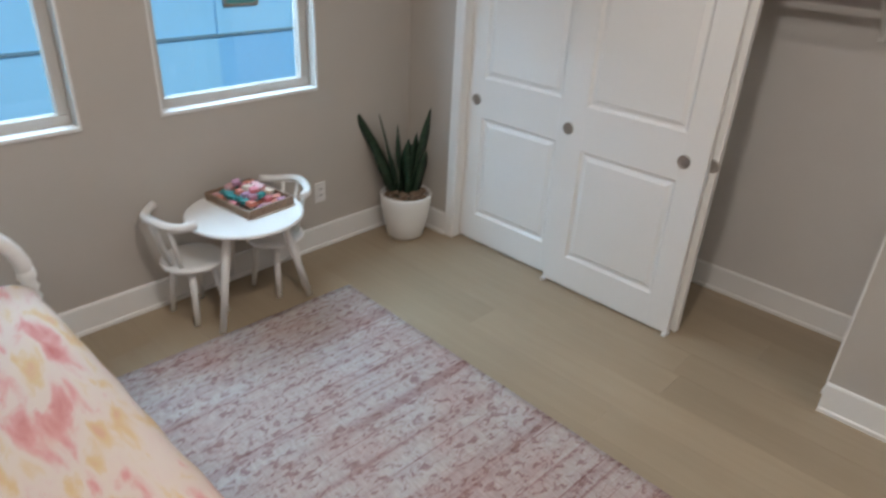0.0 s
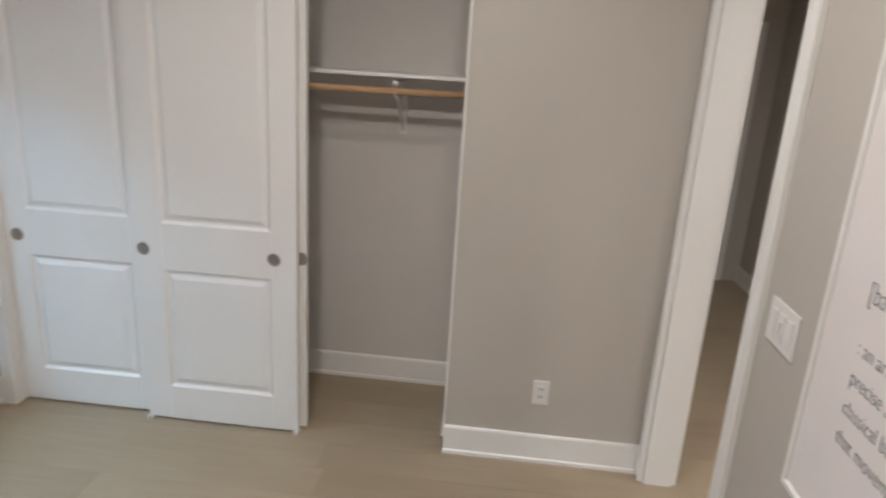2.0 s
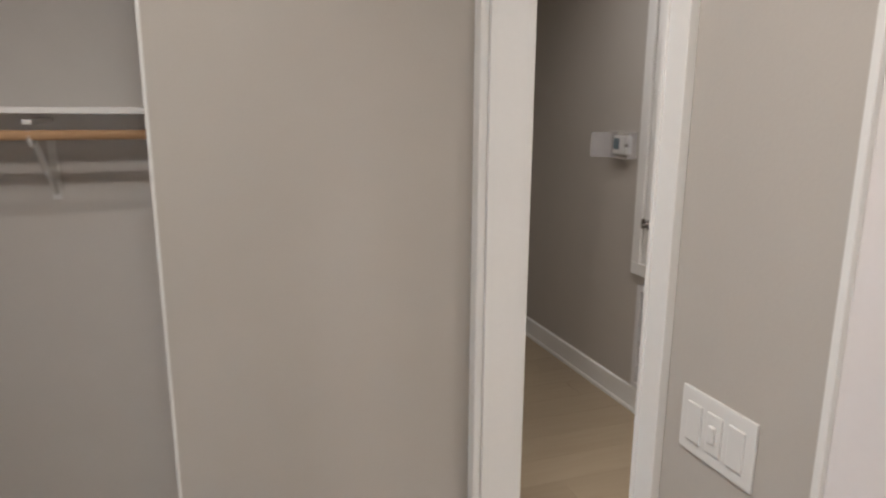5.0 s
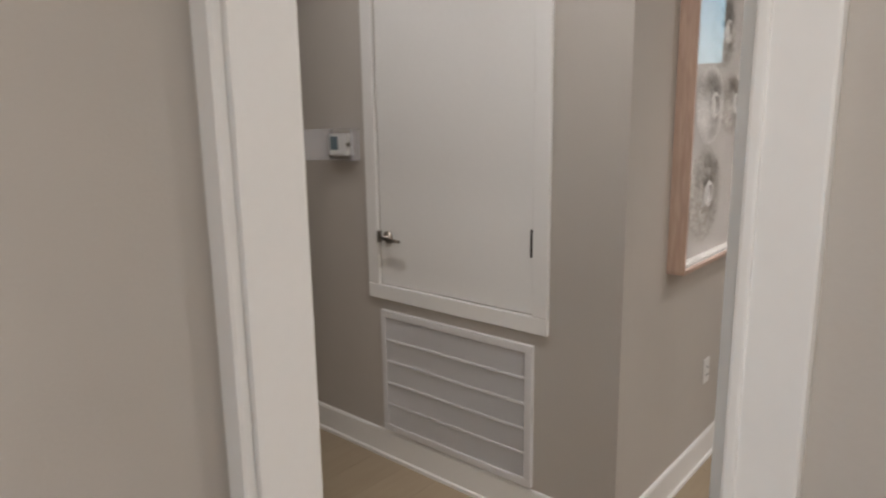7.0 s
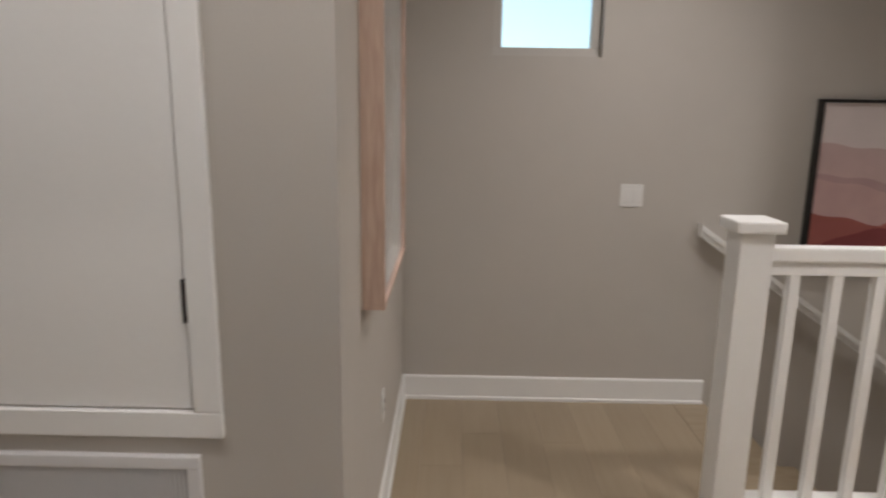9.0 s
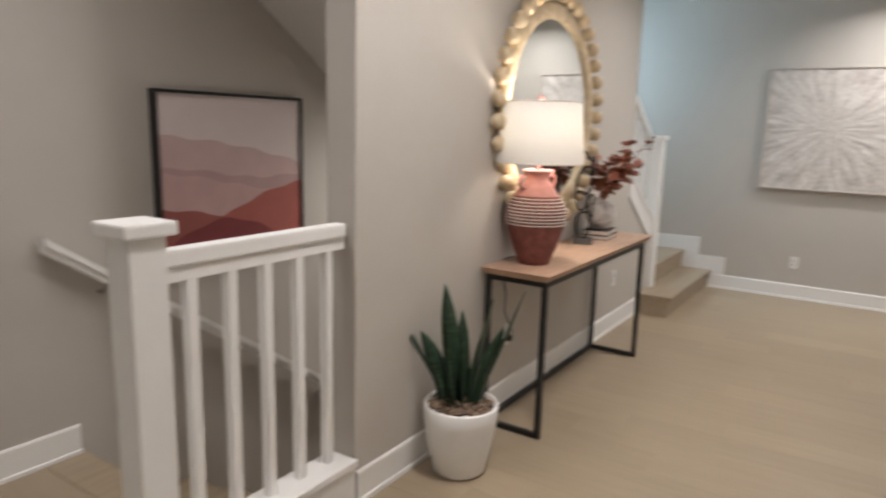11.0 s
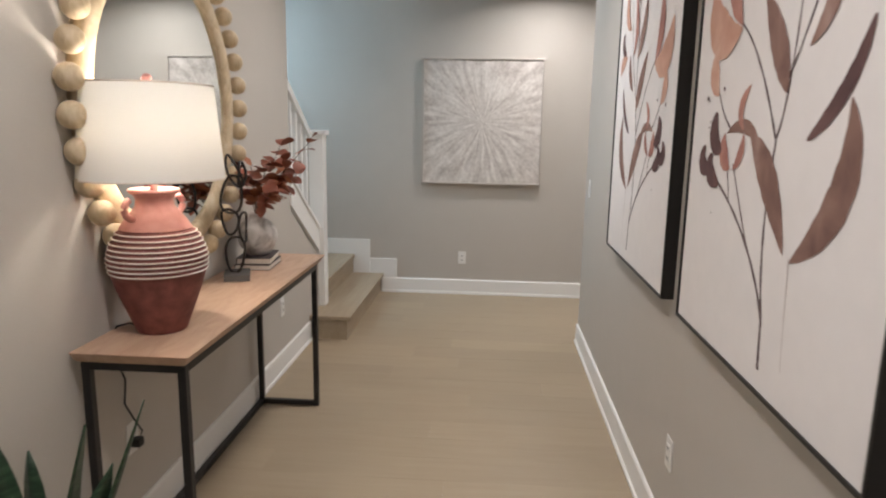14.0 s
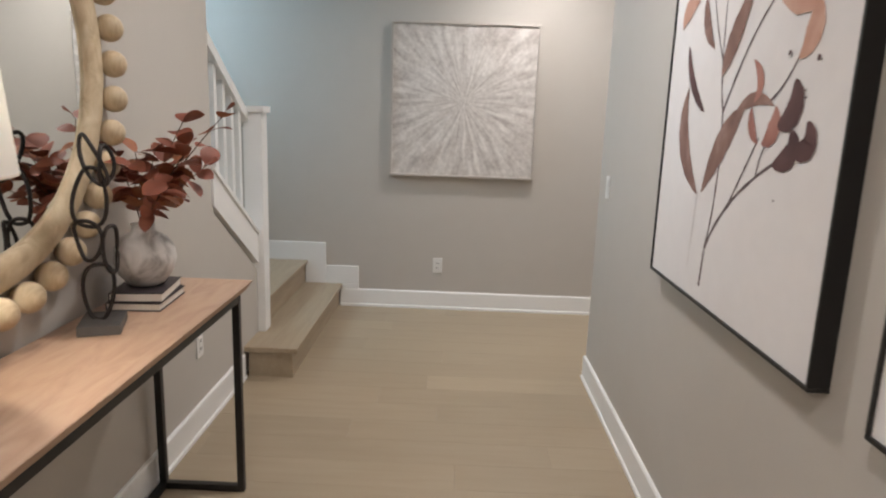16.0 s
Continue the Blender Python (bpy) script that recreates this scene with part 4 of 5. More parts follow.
snake_plant(pose(3.15, 0.185, 0), 3, 0.150, 0.105, 0.27, [(0.8, 0.03, 0.62, 0.060, 0.05, 0.42), (0.85, 0.03, 0.52, 0.075, 0.05, 0.20), (3.95, 0.03, 0.56, 0.078, 0.04, 0.13), (0.9, 0.02, 0.45, 0.072, 0.02, 0.06), (3.9, 0.02, 0.41, 0.070, 0.05, 0.03), (0.8, 0.05, 0.33, 0.085, 0.18, 0.26), (4.0, 0.05, 0.31, 0.085, 0.10, 0.10), (2.4, 0.03, 0.38, 0.082, 0.05, 0.05), (5.4, 0.03, 0.35, 0.080, 0.05, 0.05), (1.5, 0.04, 0.28, 0.080, 0.1, 0.12)], "dark green snake plant in a white pot in the corner")


def dowel(p0, p1, r0, r1, bm=None):
    return add_tube(bm or bmesh.new(), [p0, p1], r0, 14, r1 / r0)


ktable = thing("kids_table", "small round white children's table with splayed legs", "table", m=pose(3.073, 1.258, 0))
part("tabletop", revolve([(0, 0.463), (0.252, 0.463), (0.262, 0.470), (0.262, 0.477), (0.256, 0.483), (0, 0.483)], 64), CHILD_WHITE, ktable, smooth=False)
for a in (119, 243, 353):
    c, s = math.cos(radians(a)), math.sin(radians(a))
    part("leg", dowel((0.15 * c, 0.15 * s, 0.463), (0.27 * c, 0.27 * s, 0), 0.021, 0.014), CHILD_WHITE, ktable, smooth=True)
    lg = part("leg_block", revolve([(0, 0.448), (0.035, 0.448), (0.038, 0.463), (0, 0.463)], 20), CHILD_WHITE, ktable)
    lg.location = (0.15 * c, 0.15 * s, 0)


def kids_chair():
    c = thing("kids_chair", "small white wooden children's chair with curved spindle back", "chair", "chairs at the kids table")
    part("seat", revolve([(0, 0.268), (0.13, 0.268), (0.14, 0.276), (0.14, 0.286), (0.132, 0.293), (0.09, 0.289), (0, 0.287)], 48), CHILD_WHITE, c, smooth=True)
    for a in (40, 140, 220, 320):
        x, y = math.cos(radians(a)), math.sin(radians(a))
        part("leg", dowel((0.085 * x, 0.085 * y, 0.27), (0.125 * x, 0.125 * y, 0), 0.017, 0.012), CHILD_WHITE, c, smooth=True)
    for a in (60, 90, 120):
        x, y = math.cos(radians(a)), math.sin(radians(a))
        part("spindle", dowel((0.105 * x, 0.105 * y, 0.285), (0.16 * x, 0.165 * y, 0.515), 0.011, 0.009), CHILD_WHITE, c, smooth=True)
    arc = [(0.165 * math.cos(radians(a)), 0.168 * math.sin(radians(a)), 0.517 + 0.008 * math.cos(radians(4 * (a - 90)))) for a in range(20, 161, 10)]
    part("back_rail", tube(arc, 0.019, 12), CHILD_WHITE, c, smooth=True)
    return c


kc = kids_chair()
kc.matrix_world = pose(3.172, 1.482, 0, 0, 0, 8)
copy_thing(kc, pose(3.135, 1.075, 0, 0, 0, 188))

tray = thing("wooden_tray", "small square wooden tray on the kids table", "tray", m=pose(3.15, 1.185, 0.4835, 0, 0, 6))
part("base", box(-0.15, -0.115, 0, 0.15, 0.115, 0.008, 0.002), TRAY_WOOD, tray)
for x0, y0, x1, y1 in ((-0.162, -0.127, 0.162, -0.115), (-0.162, 0.115, 0.162, 0.127), (-0.162, -0.115, -0.15, 0.115), (0.15, -0.115, 0.162, 0.115)):
    part("side", box(x0, y0, 0, x1, y1, 0.038, 0.002), TRAY_WOOD, tray)
rng = random.Random(11)
BLOCK_COLOURS = [mat("block_" + n, c, 0.6, grain=0.05, scale=60) for n, c in (("pink", (0.62, 0.20, 0.24)), ("teal", (0.06, 0.35, 0.37)), ("cream", (0.72, 0.62, 0.52)), ("coral", (0.68, 0.26, 0.20)), ("lilac", (0.46, 0.25, 0.36)), ("rose", (0.68, 0.40, 0.42)))]
TOY = [finish("toy_block", box(-0.019, -0.019, -0.011, 0.019, 0.019, 0.011, 0.004), m) for m in BLOCK_COLOURS]
for layer in range(4):
    nx, ny = 7 - layer, 5 - layer
    for i in range(nx):
        for j in range(ny):
            if rng.random() < 0.12 or (layer and rng.random() < 0.25):
                continue
            t = tagged(new("toy_block", TOY[rng.randrange(6)]), "small painted wooden toy block heaped in the tray", "toy block", "toy blocks in the tray")
            x, y = (i - (nx - 1) / 2) * 0.042, (j - (ny - 1) / 2) * 0.044
            t.matrix_world = tray.matrix_world @ pose(x + rng.uniform(-0.004, 0.004), y + rng.uniform(-0.004, 0.004), 0.0195 + 0.0215 * layer, rng.uniform(-9, 9), rng.uniform(-9, 9), rng.uniform(-30, 30))

rug = thing("area_rug", "faded pink and grey woven rug with distressed pattern", "rug", m=pose(1.735, 2.1, 0, 0, 0, -2))
bm = bmesh.new()
N = 60
grid = [[bm.verts.new((-1.2 + 2.4 * i / N, -1.24 + 2.3 * j / N, 0.007 + 0.0015 * noise.noise((i * 0.35, j * 0.35, 2)))) for i in range(N + 1)] for j in range(N + 1)]
for j in range(N):
    for i in range(N):
        bm.faces.new((grid[j][i], grid[j][i + 1], grid[j + 1][i + 1], grid[j + 1][i]))
edge = [v for v in grid[0]] + [r[-1] for r in grid[1:]] + grid[-1][-2::-1] + [r[0] for r in grid[-2:0:-1]]
low = [bm.verts.new((v.co.x, v.co.y, 0.0005)) for v in edge]
for i in range(len(edge)):
    j = (i + 1) % len(edge)
    bm.faces.new((edge[j], edge[i], low[i], low[j]))
part("woven_field", bm, RUG, rug, smooth=True)

bed = thing("bed", "child's bed with pink and yellow tie-dye quilt and white spindle headboard", "bed", m=pose(1.2, 2.2, 0))
bm = bmesh.new()
L, WD, TOP = 1.62, 1.0, 0.60
nu, nv = 56, 48
for side in (0,):
    rows = []
    for j in range(nv + 1):
        s = j / nv
        # a section across the bed: down one side, over the top, down the other
        total = 0.42 + WD + 0.42
        d = s * total
        r = []
        for i in range(nu + 1):
            u = i / nu
            wob = 0.012 * noise.noise((u * 9, s * 12, 1)) + 0.02 * noise.noise((u * 3, s * 4, 5))
            if d < 0.42:
                y, z = -0.03 - 0.03 * (1 - d / 0.42) + wob, TOP - 0.42 + d
            elif d < 0.42 + WD:
                y, z = d - 0.42, TOP + wob * 0.8
            else:
                y, z = WD + 0.03 + wob, TOP - (d - 0.42 - WD)
            k = 0.07
            if 0.42 - k < d < 0.42 + k:
                f = (d - 0.42 + k) / (2 * k)
                y, z = -0.03 + (k + 0.03) * f ** 1.6 + wob, TOP - k * (1 - f) ** 1.6 + wob * 0.5
            r.append(bm.verts.new((u * L, y, z)))
        rows.append(r)
    for a, b in zip(rows, rows[1:]):
        for i in range(nu):
            bm.faces.new((a[i], a[i + 1], b[i + 1], b[i]))
    for col in (0, nu):
        bm.faces.new([r[col] for r in rows])
part("quilt", bm, QUILT, bed, "pink, yellow and cream tie-dye cotton quilt", smooth=True)
part("mattress", box(0.03, 0.03, 0.25, L - 0.03, WD - 0.03, 0.56, 0.04), CANVAS, bed)
part("bed_base", box(0.02, 0.02, 0.12, L - 0.01, WD - 0.02, 0.25, 0.004), WHITE, bed)
for x in (0.06, L - 0.06):
    for y in (0.08, WD - 0.08):
        part("leg", revolve([(0, 0), (0.022, 0), (0.03, 0.06), (0.026, 0.12), (0, 0.12)], 20), WHITE, bed, smooth=True).location = (x, y, 0)
arc = [(L + 0.05, -0.02 + (WD / 2 + 0.02) * (1 - math.cos(a)), 0.60 + 0.30 * math.sin(a)) for a in np.linspace(0, math.pi, 25)]
part("head_hoop", tube(arc, 0.026, 14), WHITE, bed, smooth=True)
for y in (-0.02, WD + 0.02):
    prof = [(0, 0), (0.02, 0)]
    for k in range(14):
        prof += [(0.021, 0.03 + k * 0.041), (0.030, 0.05 + k * 0.041)]
    prof += [(0.024, 0.62), (0, 0.62)]
    part("bobbin_post", revolve(prof, 20), WHITE, bed, smooth=True).location = (L + 0.05, y, 0)
for k in range(6):
    y = 0.14 + 0.145 * k
    top = 0.60 + 0.30 * math.sin(math.acos(max(-1, min(1, 1 - (y + 0.02) / (WD / 2 + 0.02)))))
    part("spindle", tube([(L + 0.05, y, 0.30), (L + 0.05, y, top)], 0.011, 10), WHITE, bed, smooth=True)
part("lower_rail", tube([(L + 0.05, -0.02, 0.30), (L + 0.05, WD + 0.02, 0.30)], 0.014, 10), WHITE, bed, smooth=True)

for y0, y1, z0, z1 in WINDOWS:
    sh = thing("woven_shade", "dark brown woven bamboo shade drawn up at the window", "window shade", "bamboo shades", pose(XE, (y0 + y1) / 2, 0))
    part("valance", box(-0.05, y0 - (y0 + y1) / 2 - 0.01, 1.74, -0.012, y1 - (y0 + y1) / 2 + 0.01, 2.13, 0.006), BLIND, sh)
    for k in range(3):
        part("fold", box(-0.062 + 0.006 * k, y0 - (y0 + y1) / 2 - 0.012, 1.715 + 0.02 * k, -0.014, y1 - (y0 + y1) / 2 + 0.012, 1.733 + 0.02 * k, 0.005), BLIND, sh)

# ---- corridor and art wall ----
ac = thing("utility_door", "white flat utility door with lever handle in wide casing", "door", m=pose(XA, (AC_Y0 + AC_Y1) / 2, AC_Z0, 0, 0, 90))
W2, HH = (AC_Y1 - AC_Y0) / 2, AC_Z1 - AC_Z0
part("leaf", box(-W2 + 0.006, -0.004, 0.004, W2 - 0.006, 0.03, HH - 0.004, 0.002), WHITE, ac)
bm = bmesh.new()
c = 0.066
add_box(bm, -W2 - c, -0.018, -c, W2 + c, 0, 0, 0.004)
add_box(bm, -W2 - c, -0.018, HH, W2 + c, 0, HH + c, 0.004)
add_box(bm, -W2 - c, -0.018, 0, -W2, 0, HH, 0.004)
add_box(bm, W2, -0.018, 0, W2 + c, 0, HH, 0.004)
part("casing", bm, WHITE, ac)
lev = part("lever_handle", revolve([(0, 0), (0.027, 0), (0.027, 0.006), (0.012, 0.010), (0.010, 0.045), (0, 0.045)], 24), STEEL, ac, "dark nickel lever handle", smooth=True)
lev.matrix_local = pose(-W2 + 0.055, -0.004, 0.215, 90, 0, 0)
part("lever", tube([(0, 0, 0.04), (0.03, 0.0, 0.045), (0.07, -0.004, 0.042), (0.10, -0.004, 0.038)], 0.008, 10), STEEL, lev, smooth=True)
part("latch", box(-W2 + 0.001, -0.02, 0.19, -W2 + 0.014, -0.004, 0.24, 0.002), STEEL, ac)
for z in (0.22, 1.15):
    part("hinge", tube([(W2 - 0.004, -0.012, z), (W2 - 0.004, -0.012, z + 0.10)], 0.007, 10), IRON, ac)

gr = thing("return_grille", "white metal return-air grille set low in the wall", "vent", m=pose(XA, -0.64, 0.145, 0, 0, 90))
GW, GH = 0.40, 0.575
part("filter", box(-GW + 0.02, -0.006, 0.02, GW - 0.02, 0, GH - 0.02), GRILLEBACK, gr)
bm = bmesh.new()
add_box(bm, -GW, -0.02, 0, GW, 0, 0.032, 0.003)
add_box(bm, -GW, -0.02, GH - 0.032, GW, 0, GH, 0.003)
add_box(bm, -GW, -0.02, 0.032, -GW + 0.032, 0, GH - 0.032, 0.003)
add_box(bm, GW - 0.032, -0.02, 0.032, GW, 0, GH - 0.032, 0.003)
part("frame", bm, GRILLE, gr)
for k in range(1, 5):
    z = 0.032 + (GH - 0.064) * k / 5
    part("crossbar", box(-GW + 0.032, -0.018, z - 0.0045, GW - 0.032, -0.010, z + 0.0045, 0.001), GRILLE, gr)
fin = finish("fin", box(-0.0019, -0.016, 0, 0.0019, -0.005, GH - 0.064), GRILLE)
for k in range(66):
    f = new("fin", fin)
    f.parent = gr
    f.matrix_local = pose(-GW + 0.042 + k * (2 * GW - 0.084) / 65, 0, 0.032, 0, 0, -14)

th = thing("thermostat", "white thermostat in a clear locking cover hanging open on the wall", "thermostat", m=pose(XA, -1.25, 1.377, 0, 0, 90))
part("body", box(-0.070, -0.040, 0.020, 0.052, 0, 0.118, 0.006), PLASTIC, th)
part("screen", box(-0.058, -0.042, 0.045, -0.006, -0.039, 0.104, 0.001), LCD, th)
CLEAR = mat("clear_plastic", (0.8, 0.8, 0.85), 0.1)
CLEAR.node_tree.nodes["Principled BSDF"].inputs["Alpha"].default_value = 0.24
bm = bmesh.new()
add_box(bm, -0.092, -0.052, 0, 0.092, 0, 0.003)
add_box(bm, -0.092, -0.052, 0.135, 0.092, 0, 0.138)
add_box(bm, 0.089, -0.052, 0.003, 0.092, 0, 0.135)
add_box(bm, -0.092, -0.052, 0.003, -0.089, 0, 0.135)
part("cover_box", bm, CLEAR, th, "clear plastic guard box")
part("cover_lid", box(-0.095, -0.160, 0.001, -0.092, -0.052, 0.137, 0.001), CLEAR, th, "clear plastic lid swung open")
lk = part("lock", revolve([(0, 0), (0.008, 0), (0.008, 0.014), (0, 0.014)], 16), STEEL, th)
lk.matrix_local = pose(0.075, -0.042, 0.07, 90, 0, 0)

AX0, AX1, AZ0, AZ1 = -2.53, -1.74, 0.975, 2.06
art = thing("shadow_box_art", "pale wooden shadow box with three round fibre discs", "artwork", m=pose((AX0 + AX1) / 2, YA, (AZ0 + AZ1) / 2, 0, 0, 180))
AW, AH = AX1 - AX0, AZ1 - AZ0
part("frame", frame_bm(AW, AH, 0.016, 0.066), FRAME_WOOD, art, "pale wooden frame")
part("liner", frame_bm(AW - 0.032, AH - 0.032, 0.012, 0.050), WHITE, art)
part("backing", box(-AW / 2 + 0.02, -0.012, -AH / 2 + 0.02, AW / 2 - 0.02, 0, AH / 2 - 0.02), mat("linen_backing", (0.47, 0.44, 0.41), 0.9, grain=0.06, scale=150), art)
FIBRE = coloured("woven_fibre", [(0.3, (0.27, 0.24, 0.20)), (0.5, (0.42, 0.39, 0.35)), (0.7, (0.60, 0.57, 0.53))], 60, 0.95, 6, 0, (1, 1, 1), 0.8)
FIBRE2 = coloured("pale_fibre", [(0.3, (0.50, 0.48, 0.45)), (0.7, (0.72, 0.70, 0.67))], 60, 0.95, 6, 0, (1, 1, 1), 0.8)


def disc(x, z, r, material, inner):
    rng = random.Random(int(r * 1000))
    bm = bmesh.new()
    n = 150
    for ring, (r0, r1, y) in enumerate(((inner, r * 0.62, -0.030), (r * 0.55, r, -0.024))):
        for k in range(n):
            a = 6.2832 * k / n + rng.uniform(-0.02, 0.02)
            rr = r1 * rng.uniform(0.96, 1.03)
            wv = 0.024
            pts = [(r0, a - wv, y), (rr, a - wv, y + 0.008), (rr, a + wv, y + 0.008), (r0, a + wv, y + rng.uniform(-0.004, 0))]
            bm.faces.new([bm.verts.new((p * math.cos(q), yy, p * math.sin(q))) for p, q, yy in pts])
    d = part("fibre_disc", bm, material, art, "round layered grey fibre disc")
    d.location = (x, 0, z)
    hub = part("hub", revolve([(0, 0.004), (inner * 1.05, 0.004), (inner, 0.02), (inner * 0.7, 0.024), (inner * 0.65, 0.012), (0, 0.012)], 32), FIBRE2, d)
    hub.matrix_local = pose(0, -0.012, 0, 90, 0, 0)


disc(-0.09, -0.27, 0.19, FIBRE, 0.05)
disc(-0.08, 0.07, 0.15, FIBRE2, 0.050)
disc(0.17, 0.08, 0.13, FIBRE, 0.042)
disc(0.02, 0.35, 0.145, FIBRE, 0.045)
gl = part("glazing", box(-AW / 2 + 0.02, -0.057, -AH / 2 + 0.02, AW / 2 - 0.02, -0.054, AH / 2 - 0.02), GLASS, art)
gl.visible_shadow = False

outlet(pose(-2.25, YA, 0.44, 0, 0, 180))
outlet(pose(XW, 1.262, 1.125, 0, 0, 90), "white two-gang switch plate on the beige hall wall", True, 2)

# ---- stairwell painting: layered hills ----
HX, HZ, HW, HHH = 2.60, 1.185, 0.92, 0.86
hills = thing("hills_painting", "black-framed painting of layered pink and rust hills", "painting", m=pose(XW, HX, HZ, 0, 0, 90))
part("frame", frame_bm(HW, HHH, 0.016, 0.045), BLACK, hills, "thin black frame")
part("canvas", box(-HW / 2 + 0.012, -0.032, -HHH / 2 + 0.012, HW / 2 - 0.012, 0, HHH / 2 - 0.012), mat("pale_blush_canvas", (0.68, 0.60, 0.585), 0.8, grain=0.03, scale=200), hills)
HILLS = [((0.44, 0.32, 0.31), 0.675, 0.03, 3.1, 0.0, -0.18), ((0.36, 0.245, 0.24), 0.53, 0.02, 6.0, 0.9, -0.06), ((0.42, 0.28, 0.27), 0.47, 0.03, 4.0, 1.4, -0.10),
         ((0.25, 0.075, 0.065), 0.28, 0.05, 3.0, 2.2, -0.05), ((0.30, 0.085, 0.07), 0.17, 0.20, 2.0, -0.2, 0.18), ((0.17, 0.034, 0.036), 0.08, 0.17, 3.6, 0.05, -0.02)]
for k, (col, base, amp, freq, ph, slope) in enumerate(HILLS):
    w0, h0 = HW - 0.034, HHH - 0.034
    xs = np.linspace(0, 1, 40)
    top = [max(0.01, min(0.98, base + amp * math.sin(freq * x + ph) + slope * (x - 0.5) + 0.008 * math.sin(23 * x + k))) for x in xs]
    pts = [(-w0 / 2, -h0 / 2)] + [(w0 / 2, -h0 / 2)] + [(-w0 / 2 + w0 * x, -h0 / 2 + h0 * t) for x, t in list(zip(xs, top))[::-1]]
    part("painted_hill", polygon_plate(pts, -0.0325 - 0.0006 * (k + 1), -0.031), mat("hill_paint", tuple(min(0.8, 1.3 * v) for v in col), 0.8, grain=0.12, scale=9), hills)

# ---- mirror wall ----
mirror = thing("round_mirror", "round mirror in a washed wooden frame ringed with wooden balls", "mirror", m=pose(XM, 3.73, 1.56, 0, 0, 90))
R_IN, R_OUT, R_BALL = 0.50, 0.585, 0.626


def ring_bm(profile, seg=96):
    bm = revolve(profile + profile[:1], seg)
    bmesh.ops.remove_doubles(bm, verts=bm.verts, dist=1e-6)
    bmesh.ops.rotate(bm, verts=bm.verts, cent=(0, 0, 0), matrix=Matrix.Rotation(radians(90), 3, "X"))
    return bm


part("frame", ring_bm([(R_IN - 0.005, 0.002), (R_OUT, 0.002), (R_OUT, 0.022), (R_OUT - 0.012, 0.036), (R_IN + 0.02, 0.042), (R_IN, 0.034), (R_IN - 0.004, 0.026)]), CREAM_WOOD, mirror, smooth=True)
bm = revolve([(0, 0.020), (R_IN, 0.020), (R_IN, 0.012), (0, 0.012)], 96)
bmesh.ops.rotate(bm, verts=bm.verts, cent=(0, 0, 0), matrix=Matrix.Rotation(radians(90), 3, "X"))
part("mirror_glass", bm, MIRROR, mirror)
ball = revolve([(0.041 * math.sin(a), -0.041 * math.cos(a)) for a in np.linspace(0, math.pi, 13)], 20)
ball_me = finish("ball", ball, CREAM_WOOD, True)
for k in range(37):
    a = 6.2832 * k / 37
    o = new("ball", ball_me)
    o.parent = mirror
    o.matrix_local = pose(R_BALL * math.cos(a), -0.040, R_BALL * math.sin(a), 0, -math.degrees(a), 0)

TY0, TY1, TX0, TX1, TZ = 3.03, 4.62, -2.0, -1.634, 0.815
console = thing("console_table", "long console table with oak top and black steel frame", "table", m=pose(0, 0, 0))
bm = box(TX0, TY0, TZ - 0.034, TX1, TY1, TZ, 0.0)
for v in bm.verts:
    if v.co.z < TZ - 0.01:
        v.co.x = TX0 + 0.006 if v.co.x < -1.85 else TX1 - 0.022
        v.co.y = TY0 + 0.022 if v.co.y < 3.8 else TY1 - 0.022
bmesh.ops.bevel(bm, geom=bm.edges[:], offset=0.002, segments=2, affect="EDGES")
part("tabletop", bm, TABLE_WOOD, console, "warm oak top with a bevelled edge")
q = 0.026
xs, ys = (-1.972, -1.672), (3.075, 4.535)
for x in xs:
    for y in ys:
        part("leg", box(x - q / 2, y - q / 2, 0, x + q / 2, y + q / 2, TZ - 0.036, 0.002), BLACK, console)
for y in ys:
    part("foot_bar", box(xs[0] + q / 2, y - q / 2, 0, xs[1] - q / 2, y + q / 2, q, 0.002), BLACK, console)
    part("top_bar", box(xs[0] + q / 2, y - q / 2, TZ - 0.036 - q, xs[1] - q / 2, y + q / 2, TZ - 0.036, 0.002), BLACK, console)
part("back_bar", box(xs[0] - q / 2, ys[0] + q / 2, 0, xs[0] + q / 2, ys[1] - q / 2, q, 0.002), BLACK, console)
for x in xs:
    part("top_rail", box(x - q / 2, ys[0] + q / 2, TZ - 0.036 - q, x + q / 2, ys[1] - q / 2, TZ - 0.036, 0.002), BLACK, console)

LX, LY = -1.845, 3.295
lamp = thing("table_lamp", "terracotta urn lamp with a lit white drum shade", "lamp", m=pose(LX, LY, TZ))
prof_low = [(0, 0), (0.076, 0), (0.080, 0.006), (0.104, 0.07), (0.130, 0.14), (0.148, 0.20)]
part("urn_base", revolve(prof_low, 64), TERRA, lamp, "dark terracotta lower half", smooth=True)
ridges = []
NR = 9
for k in range(NR * 6 + 1):
    t = k / (NR * 6)
    r = 0.148 + 0.010 * math.sin(math.pi * t * 0.9) - 0.040 * t * t
    ridges.append((r + 0.0035 * math.sin(2 * math.pi * NR * t), 0.20 + 0.140 * t))
part("ridged_band", revolve(ridges, 64), TERRA, lamp, smooth=True)
for k in range(NR):
    t = (k + 0.25) / NR
    r = 0.148 + 0.010 * math.sin(math.pi * t * 0.9) - 0.040 * t * t + 0.0028
    z = 0.20 + 0.140 * t
    bm = tube([(r * math.cos(a), r * math.sin(a), z) for a in np.linspace(0, 2 * math.pi, 48, endpoint=False)], 0.0026, 6, 1.0, True)
    part("slip_line", bm, STRIPE, lamp, "thin cream slip line", smooth=True)
